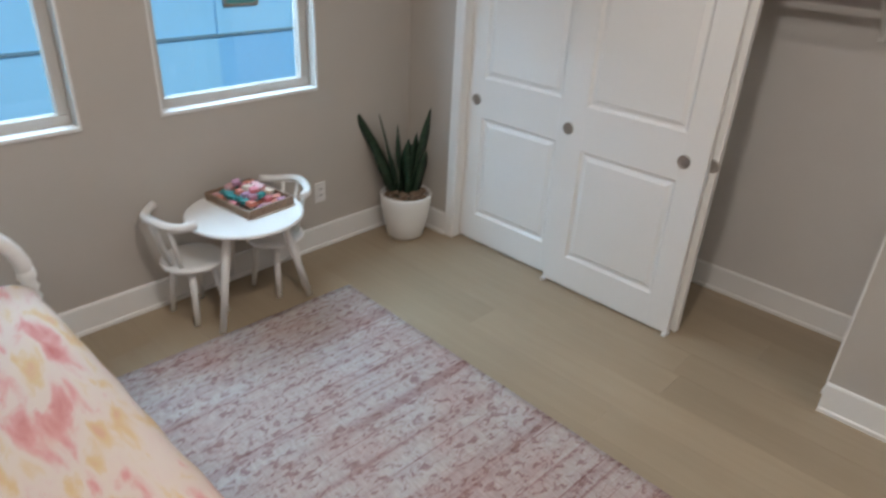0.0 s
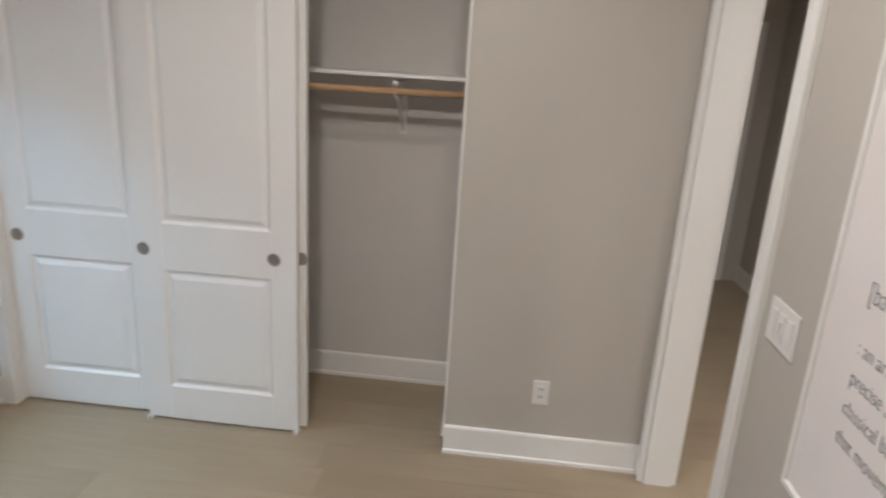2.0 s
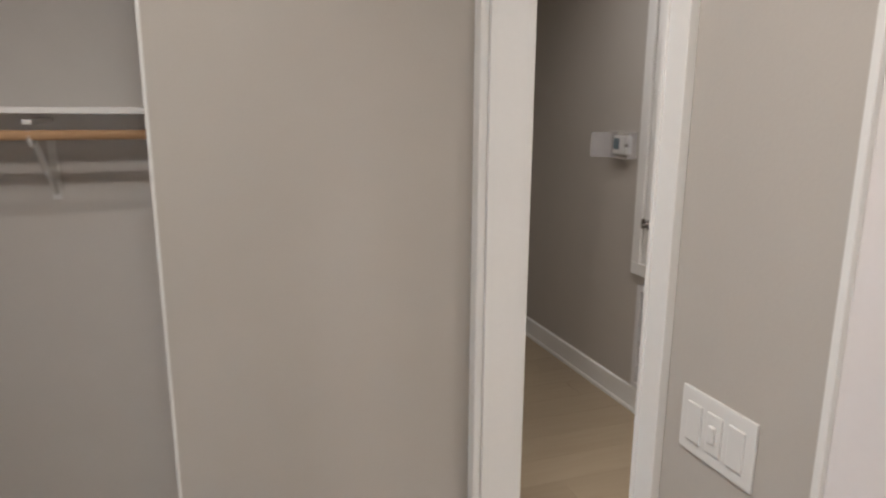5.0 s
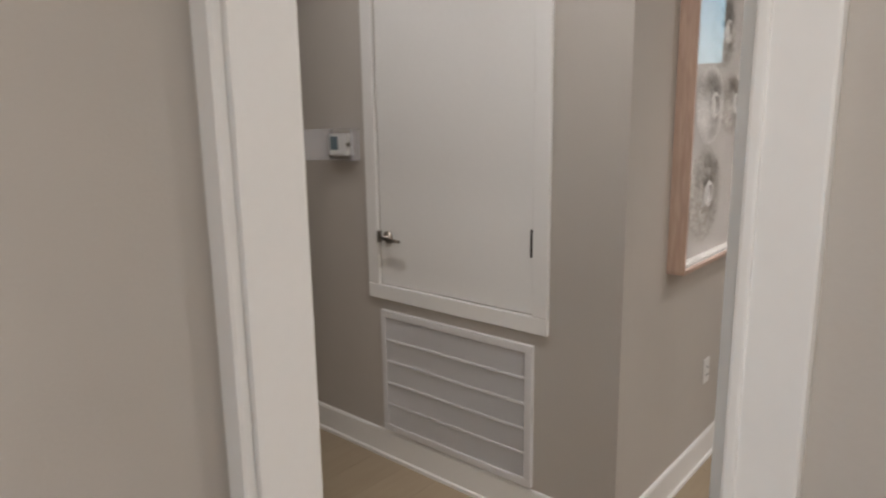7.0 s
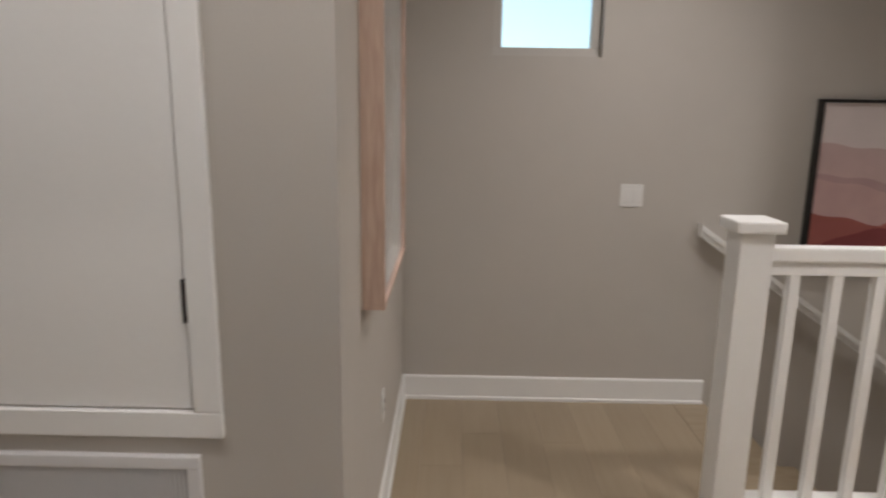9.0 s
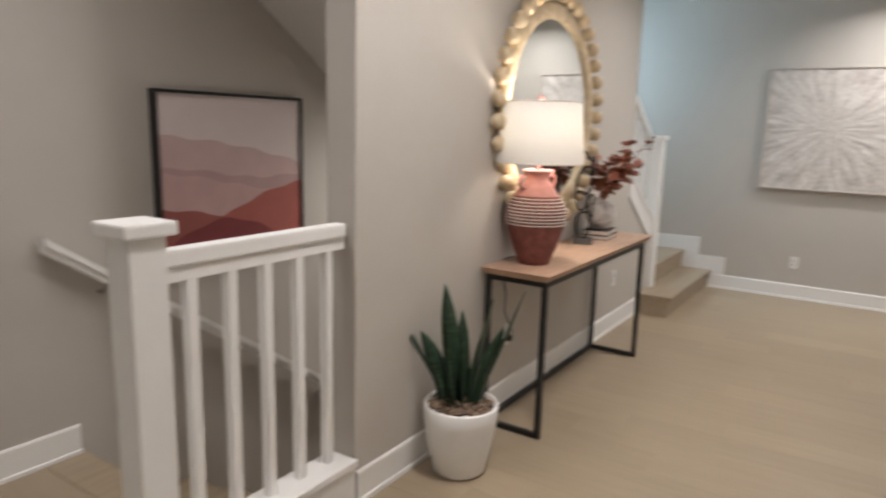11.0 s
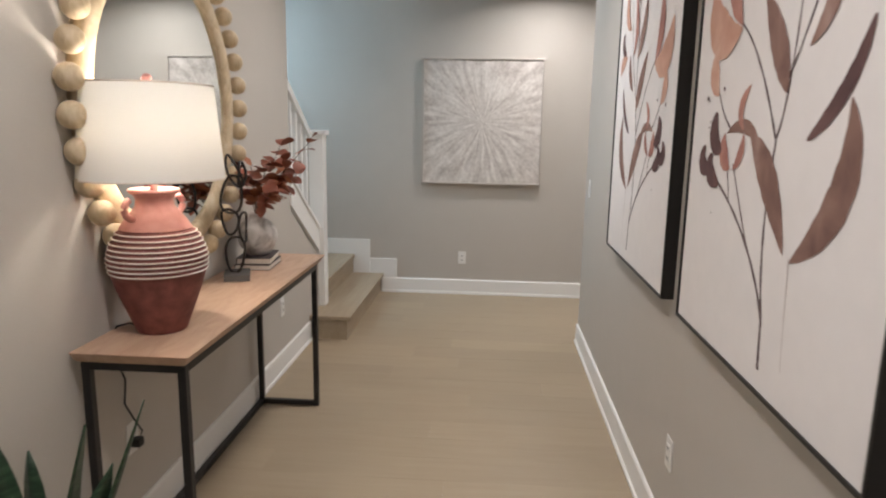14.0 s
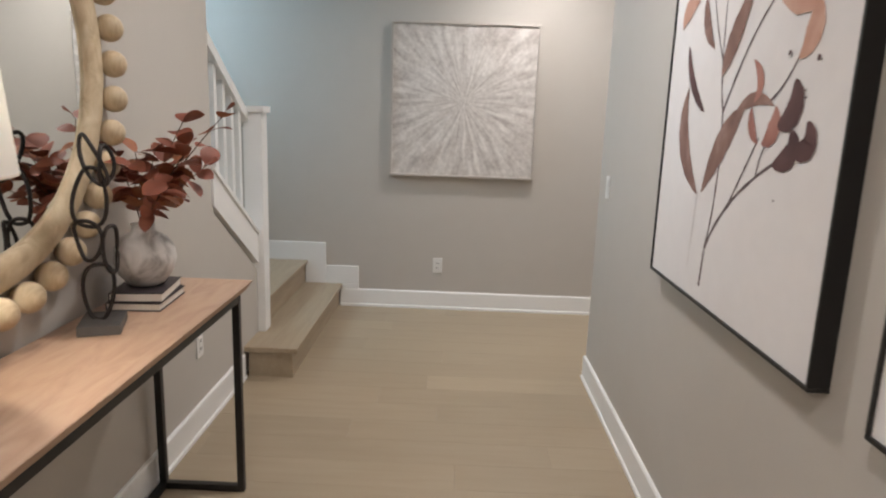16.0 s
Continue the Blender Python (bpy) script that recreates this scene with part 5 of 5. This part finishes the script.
part("neck", revolve([(0.1115, 0.340), (0.098, 0.362), (0.074, 0.392), (0.060, 0.412), (0.056, 0.432), (0.062, 0.446), (0.076, 0.455), (0.079, 0.462), (0.073, 0.467), (0.052, 0.465), (0.044, 0.45), (0, 0.45)], 64), ROSE, lamp, "rose clay neck and rim", smooth=True)
for s in (1, -1):
    pts = [(s * 0.30 * (0.086 + 0.035 * math.sin(a)), s * 0.95 * (0.086 + 0.035 * math.sin(a)), 0.376 + 0.032 * (1 - math.cos(a))) for a in np.linspace(0.1, 2.7, 12)]
    part("handle", tube(pts, 0.011, 10), ROSE, lamp, smooth=True)
part("stem", revolve([(0, 0.45), (0.012, 0.45), (0.012, 0.50), (0.007, 0.503), (0.007, 0.795), (0.014, 0.80), (0.016, 0.812), (0.009, 0.822), (0, 0.824)], 20), ROSE, lamp, "pink painted stem and finial", smooth=True)
part("shade", revolve([(0.221, 0.498), (0.196, 0.792), (0.194, 0.792), (0.219, 0.498), (0.221, 0.498)], 72), SHADE, lamp, "white linen drum shade, glowing", smooth=True)
for z, r in ((0.500, 0.2195), (0.790, 0.1955)):
    part("shade_ring", tube([(r * math.cos(a), r * math.sin(a), z) for a in np.linspace(0, 2 * math.pi, 64, endpoint=False)], 0.003, 6, 1.0, True), STRIPE, lamp)
for a in (0, 2.094, 4.189):
    part("shade_spoke", tube([(0.006 * math.cos(a), 0.006 * math.sin(a), 0.787), (0.196 * math.cos(a), 0.196 * math.sin(a), 0.788)], 0.0022, 6), STEEL, lamp)
BULB = mat("bulb_glass", (1.0, 0.85, 0.62), 0.5, emit=3.0)
part("bulb", revolve([(0, 0.57), (0.02, 0.572), (0.032, 0.60), (0.03, 0.615), (0.014, 0.63), (0, 0.632)], 20), BULB, lamp, smooth=True)
bd = bpy.data.lights.new("bulb_glow", "POINT")
bd.energy, bd.color, bd.shadow_soft_size = LAMP_W, (1.0, 0.91, 0.80), 0.04
bo = new("bulb_glow", bd)
bo.matrix_world = pose(LX, LY + 0.03, TZ + 0.68)
cord = thing("lamp_cord", "black lamp cord hanging behind the console to a plug", "cord")
pts = [(-1.92, 3.30, TZ + 0.004), (-1.95, 3.28, TZ + 0.018), (-1.99, 3.27, TZ + 0.008), (-2.006, 3.27, TZ - 0.03), (-2.001, 3.275, 0.70), (-1.998, 3.31, 0.62), (-1.995, 3.29, 0.54), (-1.985, 3.33, 0.46), (-1.98, 3.36, 0.41), (-1.985, 3.34, 0.375)]
part("cable", tube(pts, 0.0035, 6), CORD, cord)
part("inline_switch", box(-2.008, 3.26, 0.73, -1.994, 3.29, 0.775, 0.004), CORD, cord)
part("plug", box(-2.006, 3.325, 0.36, -1.974, 3.36, 0.39, 0.004), CORD, cord)
outlet(pose(XM, 3.345, 0.39, 0, 0, 90))
outlet(pose(XM, 5.02, 0.40, 0, 0, 90))

snake_plant(pose(-1.825, 2.61, 0), 8, 0.163, 0.112, 0.315, [(3.9, 0.02, 0.58, 0.082, 0.04, 0.07), (0.6, 0.03, 0.52, 0.080, 0.10, 0.08), (3.75, 0.05, 0.39, 0.085, 0.22, 0.12), (0.55, 0.05, 0.42, 0.080, 0.16, 0.14), (0.65, 0.07, 0.31, 0.065, 0.12, 0.12), (2.2, 0.03, 0.44, 0.085, 0.05, 0.05), (5.3, 0.03, 0.36, 0.090, 0.10, 0.08), (4.6, 0.04, 0.27, 0.085, 0.10, 0.10), (1.3, 0.04, 0.34, 0.080, 0.1, 0.12), (3.7, 0.04, 0.64, 0.024, 0.12, 0.42), (0.6, 0.05, 0.58, 0.024, 0.0, 0.36)], "tall dark green snake plant in a rounded white pot")

# chain sculpture, books, vase with branches
chain = thing("chain_sculpture", "dark iron chain-link sculpture on a slate block", "sculpture", m=pose(-1.88, 4.03, TZ, 0, 0, 20))
part("base", box(-0.055, -0.075, 0, 0.055, 0.075, 0.028, 0.003), SLATE, chain)
for k, (w, h, rz, tilt, dx, z, p) in enumerate(((0.040, 0.080, -10, 5, -0.005, 0.106, 0.75), (0.038, 0.056, -25, -8, -0.024, 0.256, 0.85), (0.030, 0.066, 62, 0, 0.034, 0.225, 0.7), (0.044, 0.082, -15, 8, -0.010, 0.372, 0.7), (0.026, 0.074, -30, -26, 0.002, 0.478, 1.0), (0.030, 0.050, 62, 4, 0.036, 0.462, 0.8))):
    pts = [(w * math.copysign(abs(math.cos(a)) ** p, math.cos(a)) * (1 + 0.14 * math.sin(a + k)), 0.006 * math.sin(2 * a + k), h * math.sin(a) * (1 + 0.06 * math.cos(a + 2 * k))) for a in np.linspace(0, 2 * math.pi, 28, endpoint=False)]
    l = part("link", tube(pts, 0.0058, 8, 1.0, True), IRON, chain, smooth=True)
    l.matrix_local = pose(dx, 0, z, 0, tilt, rz)

for k, (w, l, h, rz) in enumerate(((0.165, 0.225, 0.026, 4), (0.160, 0.215, 0.030, 8))):
    b = thing("book", "hardback book with black cover lying flat", "book", "books under the vase", pose(-1.88, 4.30, TZ + 0.0005 + 0.0265 * k, 0, 0, rz))
    part("page_block", box(-w / 2 + 0.003, -l / 2 + 0.004, 0.003, w / 2 - 0.004, l / 2 - 0.004, h - 0.003), PAPER, b, "cream page block")
    bm = bmesh.new()
    add_box(bm, -w / 2, -l / 2, 0, w / 2, l / 2, 0.003, 0.0008)
    add_box(bm, -w / 2, -l / 2, h - 0.003, w / 2, l / 2, h, 0.0008)
    add_box(bm, -w / 2, -l / 2, 0.003, -w / 2 + 0.003, l / 2, h - 0.003)
    part("cover", bm, BOOKCOVER, b)

VX, VY, VZ = -1.885, 4.31, TZ + 0.057
vase = thing("marble_vase", "round grey marbled vase standing on two books", "vase", m=pose(VX, VY, VZ))
part("body", revolve([(0, 0), (0.045, 0), (0.058, 0.008), (0.085, 0.045), (0.096, 0.085), (0.09, 0.125), (0.068, 0.155), (0.038, 0.172), (0.032, 0.19), (0.038, 0.197), (0.030, 0.197), (0.026, 0.19), (0.030, 0.165), (0, 0.16)], 56), MARBLE, vase, smooth=True)
br = thing("leafy_branches", "branches with round dark red leaves in the vase", "branches", m=pose(VX, VY, VZ + 0.165))
rng = random.Random(21)


def round_leaf(length, width):
    bm = bmesh.new()
    n = 7
    rows = []
    for i in range(n + 1):
        t = i / n
        w = width * math.sin(math.pi * min(1, t * 0.96 + 0.04)) ** 0.6 * 0.5
        rows.append([bm.verts.new((s * w, length * t, 0.10 * length * math.sin(3 * t) + 0.12 * w * abs(s))) for s in (-1, 0, 1)])
    for a, b in zip(rows, rows[1:]):
        for i in range(2):
            bm.faces.new((a[i], a[i + 1], b[i + 1], b[i]))
    return bm


LEAVES = [finish("leaf", round_leaf(l, w), m, True) for l, w, m in ((0.075, 0.066, REDLEAF), (0.065, 0.058, REDLEAF2), (0.08, 0.046, REDLEAF), (0.06, 0.052, REDLEAF))]
for k in range(11):
    a = rng.uniform(-1.1, 1.5) if k % 4 else rng.uniform(1.6, 5.0)
    lean, length = (rng.uniform(0.35, 1.15), rng.uniform(0.24, 0.42)) if k % 4 else (rng.uniform(0.2, 0.5), rng.uniform(0.18, 0.3))
    pts = []
    for i in range(9):
        t = i / 8
        rad = length * math.sin(lean) * t ** 1.3
        pts.append(Vector((rad * math.cos(a) + 0.004 * math.cos(k), rad * math.sin(a), length * math.cos(lean * 0.8) * t + 0.01)))
    part("stem", tube(pts, 0.0028, 6, 0.5), STEM, br)
    for i in range(3, 9):
        for side in (-1, 1):
            if rng.random() < 0.2:
                continue
            lf = new("leaf", LEAVES[rng.randrange(4)])
            lf.parent = br
            lf.matrix_local = Matrix.Translation(pts[i]) @ Euler((rng.uniform(-0.7, 0.9), rng.uniform(-0.6, 0.6), a - 1.57 + side * rng.uniform(0.5, 1.5))).to_matrix().to_4x4()

# ---- far wall ----
burst = thing("radial_painting", "square pale canvas with radiating textured strokes, thin silver frame", "painting", m=pose(-0.861, YF, 1.537))
part("frame", frame_bm(1.038, 1.072, 0.016, 0.045), mat("champagne_frame", (0.50, 0.46, 0.42), 0.4, 0.4, grain=0.05, scale=60), burst, "thin silver-beige frame")
bm = bmesh.new()
N = 110
hw, hh = 0.504, 0.521
g = []
for j in range(N + 1):
    row = []
    for i in range(N + 1):
        x, z = -hw + 2 * hw * i / N, -hh + 2 * hh * j / N
        a, r = math.atan2(z, x), math.hypot(x, z)
        d = 0.0035 * noise.noise((a * 9, r * 2.5, 3)) + 0.002 * noise.noise((x * 40, z * 40, 7))
        row.append(bm.verts.new((x, -0.034 - d, z)))
    g.append(row)
for j in range(N):
    for i in range(N):
        bm.faces.new((g[j][i], g[j][i + 1], g[j + 1][i + 1], g[j + 1][i]))
part("canvas", bm, BURST, burst, smooth=True)
outlet(pose(-1.01, YF, 0.335))
outlet(pose(XH, 5.60, 1.11, 0, 0, -90), "white single switch plate near the wall's end", True, 1)
outlet(pose(XH, 3.43, 0.39, 0, 0, -90))

# ---- botanical paintings on the hall wall ----
WASH = [coloured("wash_" + n, [(0.25, a), (0.55, b), (0.8, c)], 7, 0.85, 6, 0.6) for n, a, b, c in (
    ("brown", (0.13, 0.065, 0.055), (0.26, 0.15, 0.12), (0.42, 0.29, 0.25)),
    ("rust", (0.24, 0.09, 0.075), (0.42, 0.20, 0.16), (0.56, 0.33, 0.27)),
    ("dark", (0.06, 0.028, 0.03), (0.12, 0.06, 0.058), (0.20, 0.11, 0.10)),
    ("blush", (0.42, 0.21, 0.15), (0.56, 0.33, 0.25), (0.66, 0.46, 0.38)),
    ("drip", (0.52, 0.47, 0.45), (0.60, 0.55, 0.54), (0.68, 0.64, 0.62)))]
INK = mat("ink_stem", (0.12, 0.085, 0.085), 0.85, grain=0.2, scale=20)


def flat_stroke(points, w0, w1):
    """A brush stroke in the local xz plane."""
    bm = bmesh.new()
    rows = []
    n = len(points)
    for i, (x, z) in enumerate(points):
        a, b = points[max(i - 1, 0)], points[min(i + 1, n - 1)]
        d = Vector((b[0] - a[0], b[1] - a[1])).normalized()
        w = (w0 + (w1 - w0) * i / (n - 1)) / 2 * (1 + 0.25 * math.sin(i * 2.3))
        rows.append((bm.verts.new((x - d.y * w, 0, z + d.x * w)), bm.verts.new((x + d.y * w, 0, z - d.x * w))))
    for (a, b), (c, d) in zip(rows, rows[1:]):
        bm.faces.new((a, b, d, c))
    return bm


def curve_pts(p0, pm, p2, n=14):
    """A smooth bow from p0 to p2 that passes through pm halfway."""
    p1 = [2 * pm[i] - 0.5 * (p0[i] + p2[i]) for i in (0, 1)]
    return [((1 - t) ** 2 * p0[0] + 2 * t * (1 - t) * p1[0] + t * t * p2[0], (1 - t) ** 2 * p0[1] + 2 * t * (1 - t) * p1[1] + t * t * p2[1]) for t in np.linspace(0, 1, n)]


def flat_leaf(p0, pm, p2, width, full=0.75):
    """A painted leaf along a bow, widest at its middle."""
    line = curve_pts(p0, pm, p2, 17)
    bm, rows = bmesh.new(), []
    for i, (x, z) in enumerate(line):
        a, b = line[max(i - 1, 0)], line[min(i + 1, 16)]
        d = Vector((b[0] - a[0], b[1] - a[1])).normalized()
        w = width / 2 * max(0.02, math.sin(math.pi * i / 16)) ** full * (1 + 0.05 * math.sin(2.1 * i))
        rows.append((bm.verts.new((x - d.y * w, 0, z + d.x * w)), bm.verts.new((x + d.y * w, 0, z - d.x * w))))
    for (a, b), (c, d) in zip(rows, rows[1:]):
        bm.faces.new((a, b, d, c))
    return bm


def botanical(y_mid, w, flip, label):
    h, z0 = 1.42, 0.912
    b = thing("botanical_painting", label, "painting", "botanical paintings", pose(XH, y_mid, z0 + h / 2, 0, 0, -90))
    part("frame", frame_bm(w, h, 0.010, 0.046), BLACK, b, "thin deep black float frame")
    part("canvas", box(-w / 2 + 0.008, -0.040, -h / 2 + 0.008, w / 2 - 0.008, 0, h / 2 - 0.008), CANVAS, b)
    depth = [-0.0402]
    Q = lambda p: (p[0] * flip, p[1] - h / 2)

    def lay(bm, material, name):
        depth[0] -= 0.00008
        part(name, bm, material, b).location = (0, depth[0], 0)

    for p0, pm, p2, w0, w1 in (
            ((-0.09, 0.055), (-0.085, 0.11), (-0.08, 0.17), 0.014, 0.011), ((-0.08, 0.17), (-0.045, 0.36), (-0.06, 0.57), 0.011, 0.009),
            ((-0.06, 0.57), (-0.11, 0.80), (-0.12, 1.30), 0.009, 0.005), ((-0.08, 0.17), (0.06, 0.325), (0.29, 0.45), 0.012, 0.008),
            ((0.05, 0.32), (0.13, 0.43), (0.18, 0.50), 0.008, 0.006), ((0.19, 0.40), (0.21, 0.47), (0.27, 0.54), 0.007, 0.005),
            ((0.20, 0.58), (0.27, 0.62), (0.325, 0.68), 0.008, 0.005), ((-0.06, 0.56), (0.08, 0.745), (0.22, 0.85), 0.009, 0.006),
            ((-0.08, 0.68), (-0.22, 0.92), (-0.28, 1.18), 0.007, 0.004), ((-0.11, 0.95), (0.02, 1.10), (0.16, 1.26), 0.007, 0.004)):
        lay(flat_stroke(curve_pts(Q(p0), Q(pm), Q(p2)), w0, w1), INK, "painted_stem")
    lay(flat_stroke(curve_pts(Q((-0.18, 0.33)), Q((-0.19, 0.20)), Q((-0.20, 0.09))), 0.006, 0.003), WASH[4], "paint_drip")
    for p0, pm, p2, wd, m in (
            ((-0.15, 0.33), (-0.035, 0.48), (0.08, 0.57), 0.085, 0), ((0.02, 0.545), (0.12, 0.592), (0.24, 0.575), 0.036, 0),
            ((-0.185, 0.32), (-0.345, 0.47), (-0.345, 0.64), 0.085, 0), ((-0.20, 0.565), (-0.32, 0.655), (-0.385, 0.77), 0.040, 2),
            ((0.325, 0.675), (0.375, 0.73), (0.365, 0.80), 0.070, 3), ((0.13, 0.585), (0.155, 0.635), (0.105, 0.69), 0.036, 1),
            ((0.18, 0.485), (0.135, 0.525), (0.125, 0.575), 0.036, 1), ((0.20, 0.485), (0.25, 0.52), (0.25, 0.575), 0.060, 1),
            ((0.27, 0.53), (0.335, 0.565), (0.325, 0.63), 0.070, 2), ((0.27, 0.44), (0.345, 0.47), (0.335, 0.52), 0.062, 2),
            ((0.345, 0.475), (0.415, 0.49), (0.40, 0.54), 0.058, 2), ((-0.09, 0.66), (-0.03, 0.76), (0.07, 0.89), 0.075, 0),
            ((-0.17, 0.745), (-0.245, 0.82), (-0.27, 0.91), 0.050, 0), ((-0.46, 0.83), (-0.42, 0.885), (-0.33, 0.90), 0.070, 3),
            ((0.20, 0.83), (0.36, 0.84), (0.43, 0.97), 0.130, 3), ((0.20, 0.84), (0.27, 0.95), (0.25, 1.08), 0.085, 1),
            ((-0.36, 0.92), (-0.43, 0.96), (-0.42, 1.02), 0.055, 2), ((-0.12, 0.88), (-0.03, 0.98), (0.01, 1.12), 0.070, 0),
            ((-0.20, 0.90), (-0.16, 1.02), (-0.22, 1.16), 0.060, 1), ((-0.28, 1.02), (-0.38, 1.10), (-0.36, 1.22), 0.070, 3),
            ((-0.12, 1.10), (-0.18, 1.22), (-0.14, 1.34), 0.060, 0), ((0.04, 1.12), (0.14, 1.16), (0.24, 1.14), 0.065, 3), ((0.10, 1.20), (0.10, 1.28), (0.18, 1.36), 0.055, 0)):
        lay(flat_leaf(Q(p0), Q(pm), Q(p2), wd, 0.5 if m == 2 else 0.75), WASH[m], "painted_leaf")
    for x, z, r in ((0.41, 0.67, 0.014), (0.285, 0.69, 0.012), (0.38, 0.59, 0.007), (0.375, 0.605, 0.006), (0.30, 0.36, 0.006)):
        lay(flat_leaf(Q((x - r / 2, z)), Q((x, z)), Q((x + r / 2, z + 0.003)), r, 0.5), WASH[2], "paint_spot")
    return b


botanical(2.810, 1.08, -1, "tall black-framed botanical watercolour in brown and blush")
botanical(4.093, 1.108, 1, "tall black-framed botanical watercolour in brown and rust")

# ---- floor planks ----
PW2 = 0.19
PLANK_ME = finish("plank", box(-0.5, -0.5, -1.0, 0.5, 0.5, 0.0), PLANK)
rng = random.Random(17)
y = -3.0
while y < YF - 0.01:
    yb = min(y + PW2, YF)
    spans = [(XW, XE)] if yb <= NOSE_Y - 0.10 else ([(XM - 0.12, XE)] if y < YB else [(XM - 0.12, 2.4)])
    if y < -0.75:
        spans = [(XA - 0.02, XH)]
    elif y < YA - 0.1:
        spans = [(XA - 0.02, XE)]
    for xa, xb in spans:
        x = xa - rng.uniform(0, 1.6)
        while x < xb:
            ln = rng.uniform(1.5, 2.1)
            p0, p1 = max(x, xa), min(x + ln, xb)
            if p1 - p0 > 0.02:
                o = new("plank", PLANK_ME)
                o.parent = floor
                o.matrix_local = Matrix.LocRotScale(((p0 + p1) / 2, (y + yb) / 2, 0), None, (p1 - p0 - 0.0008, yb - y - 0.0008, 0.0155))
            x += ln
    y += PW2
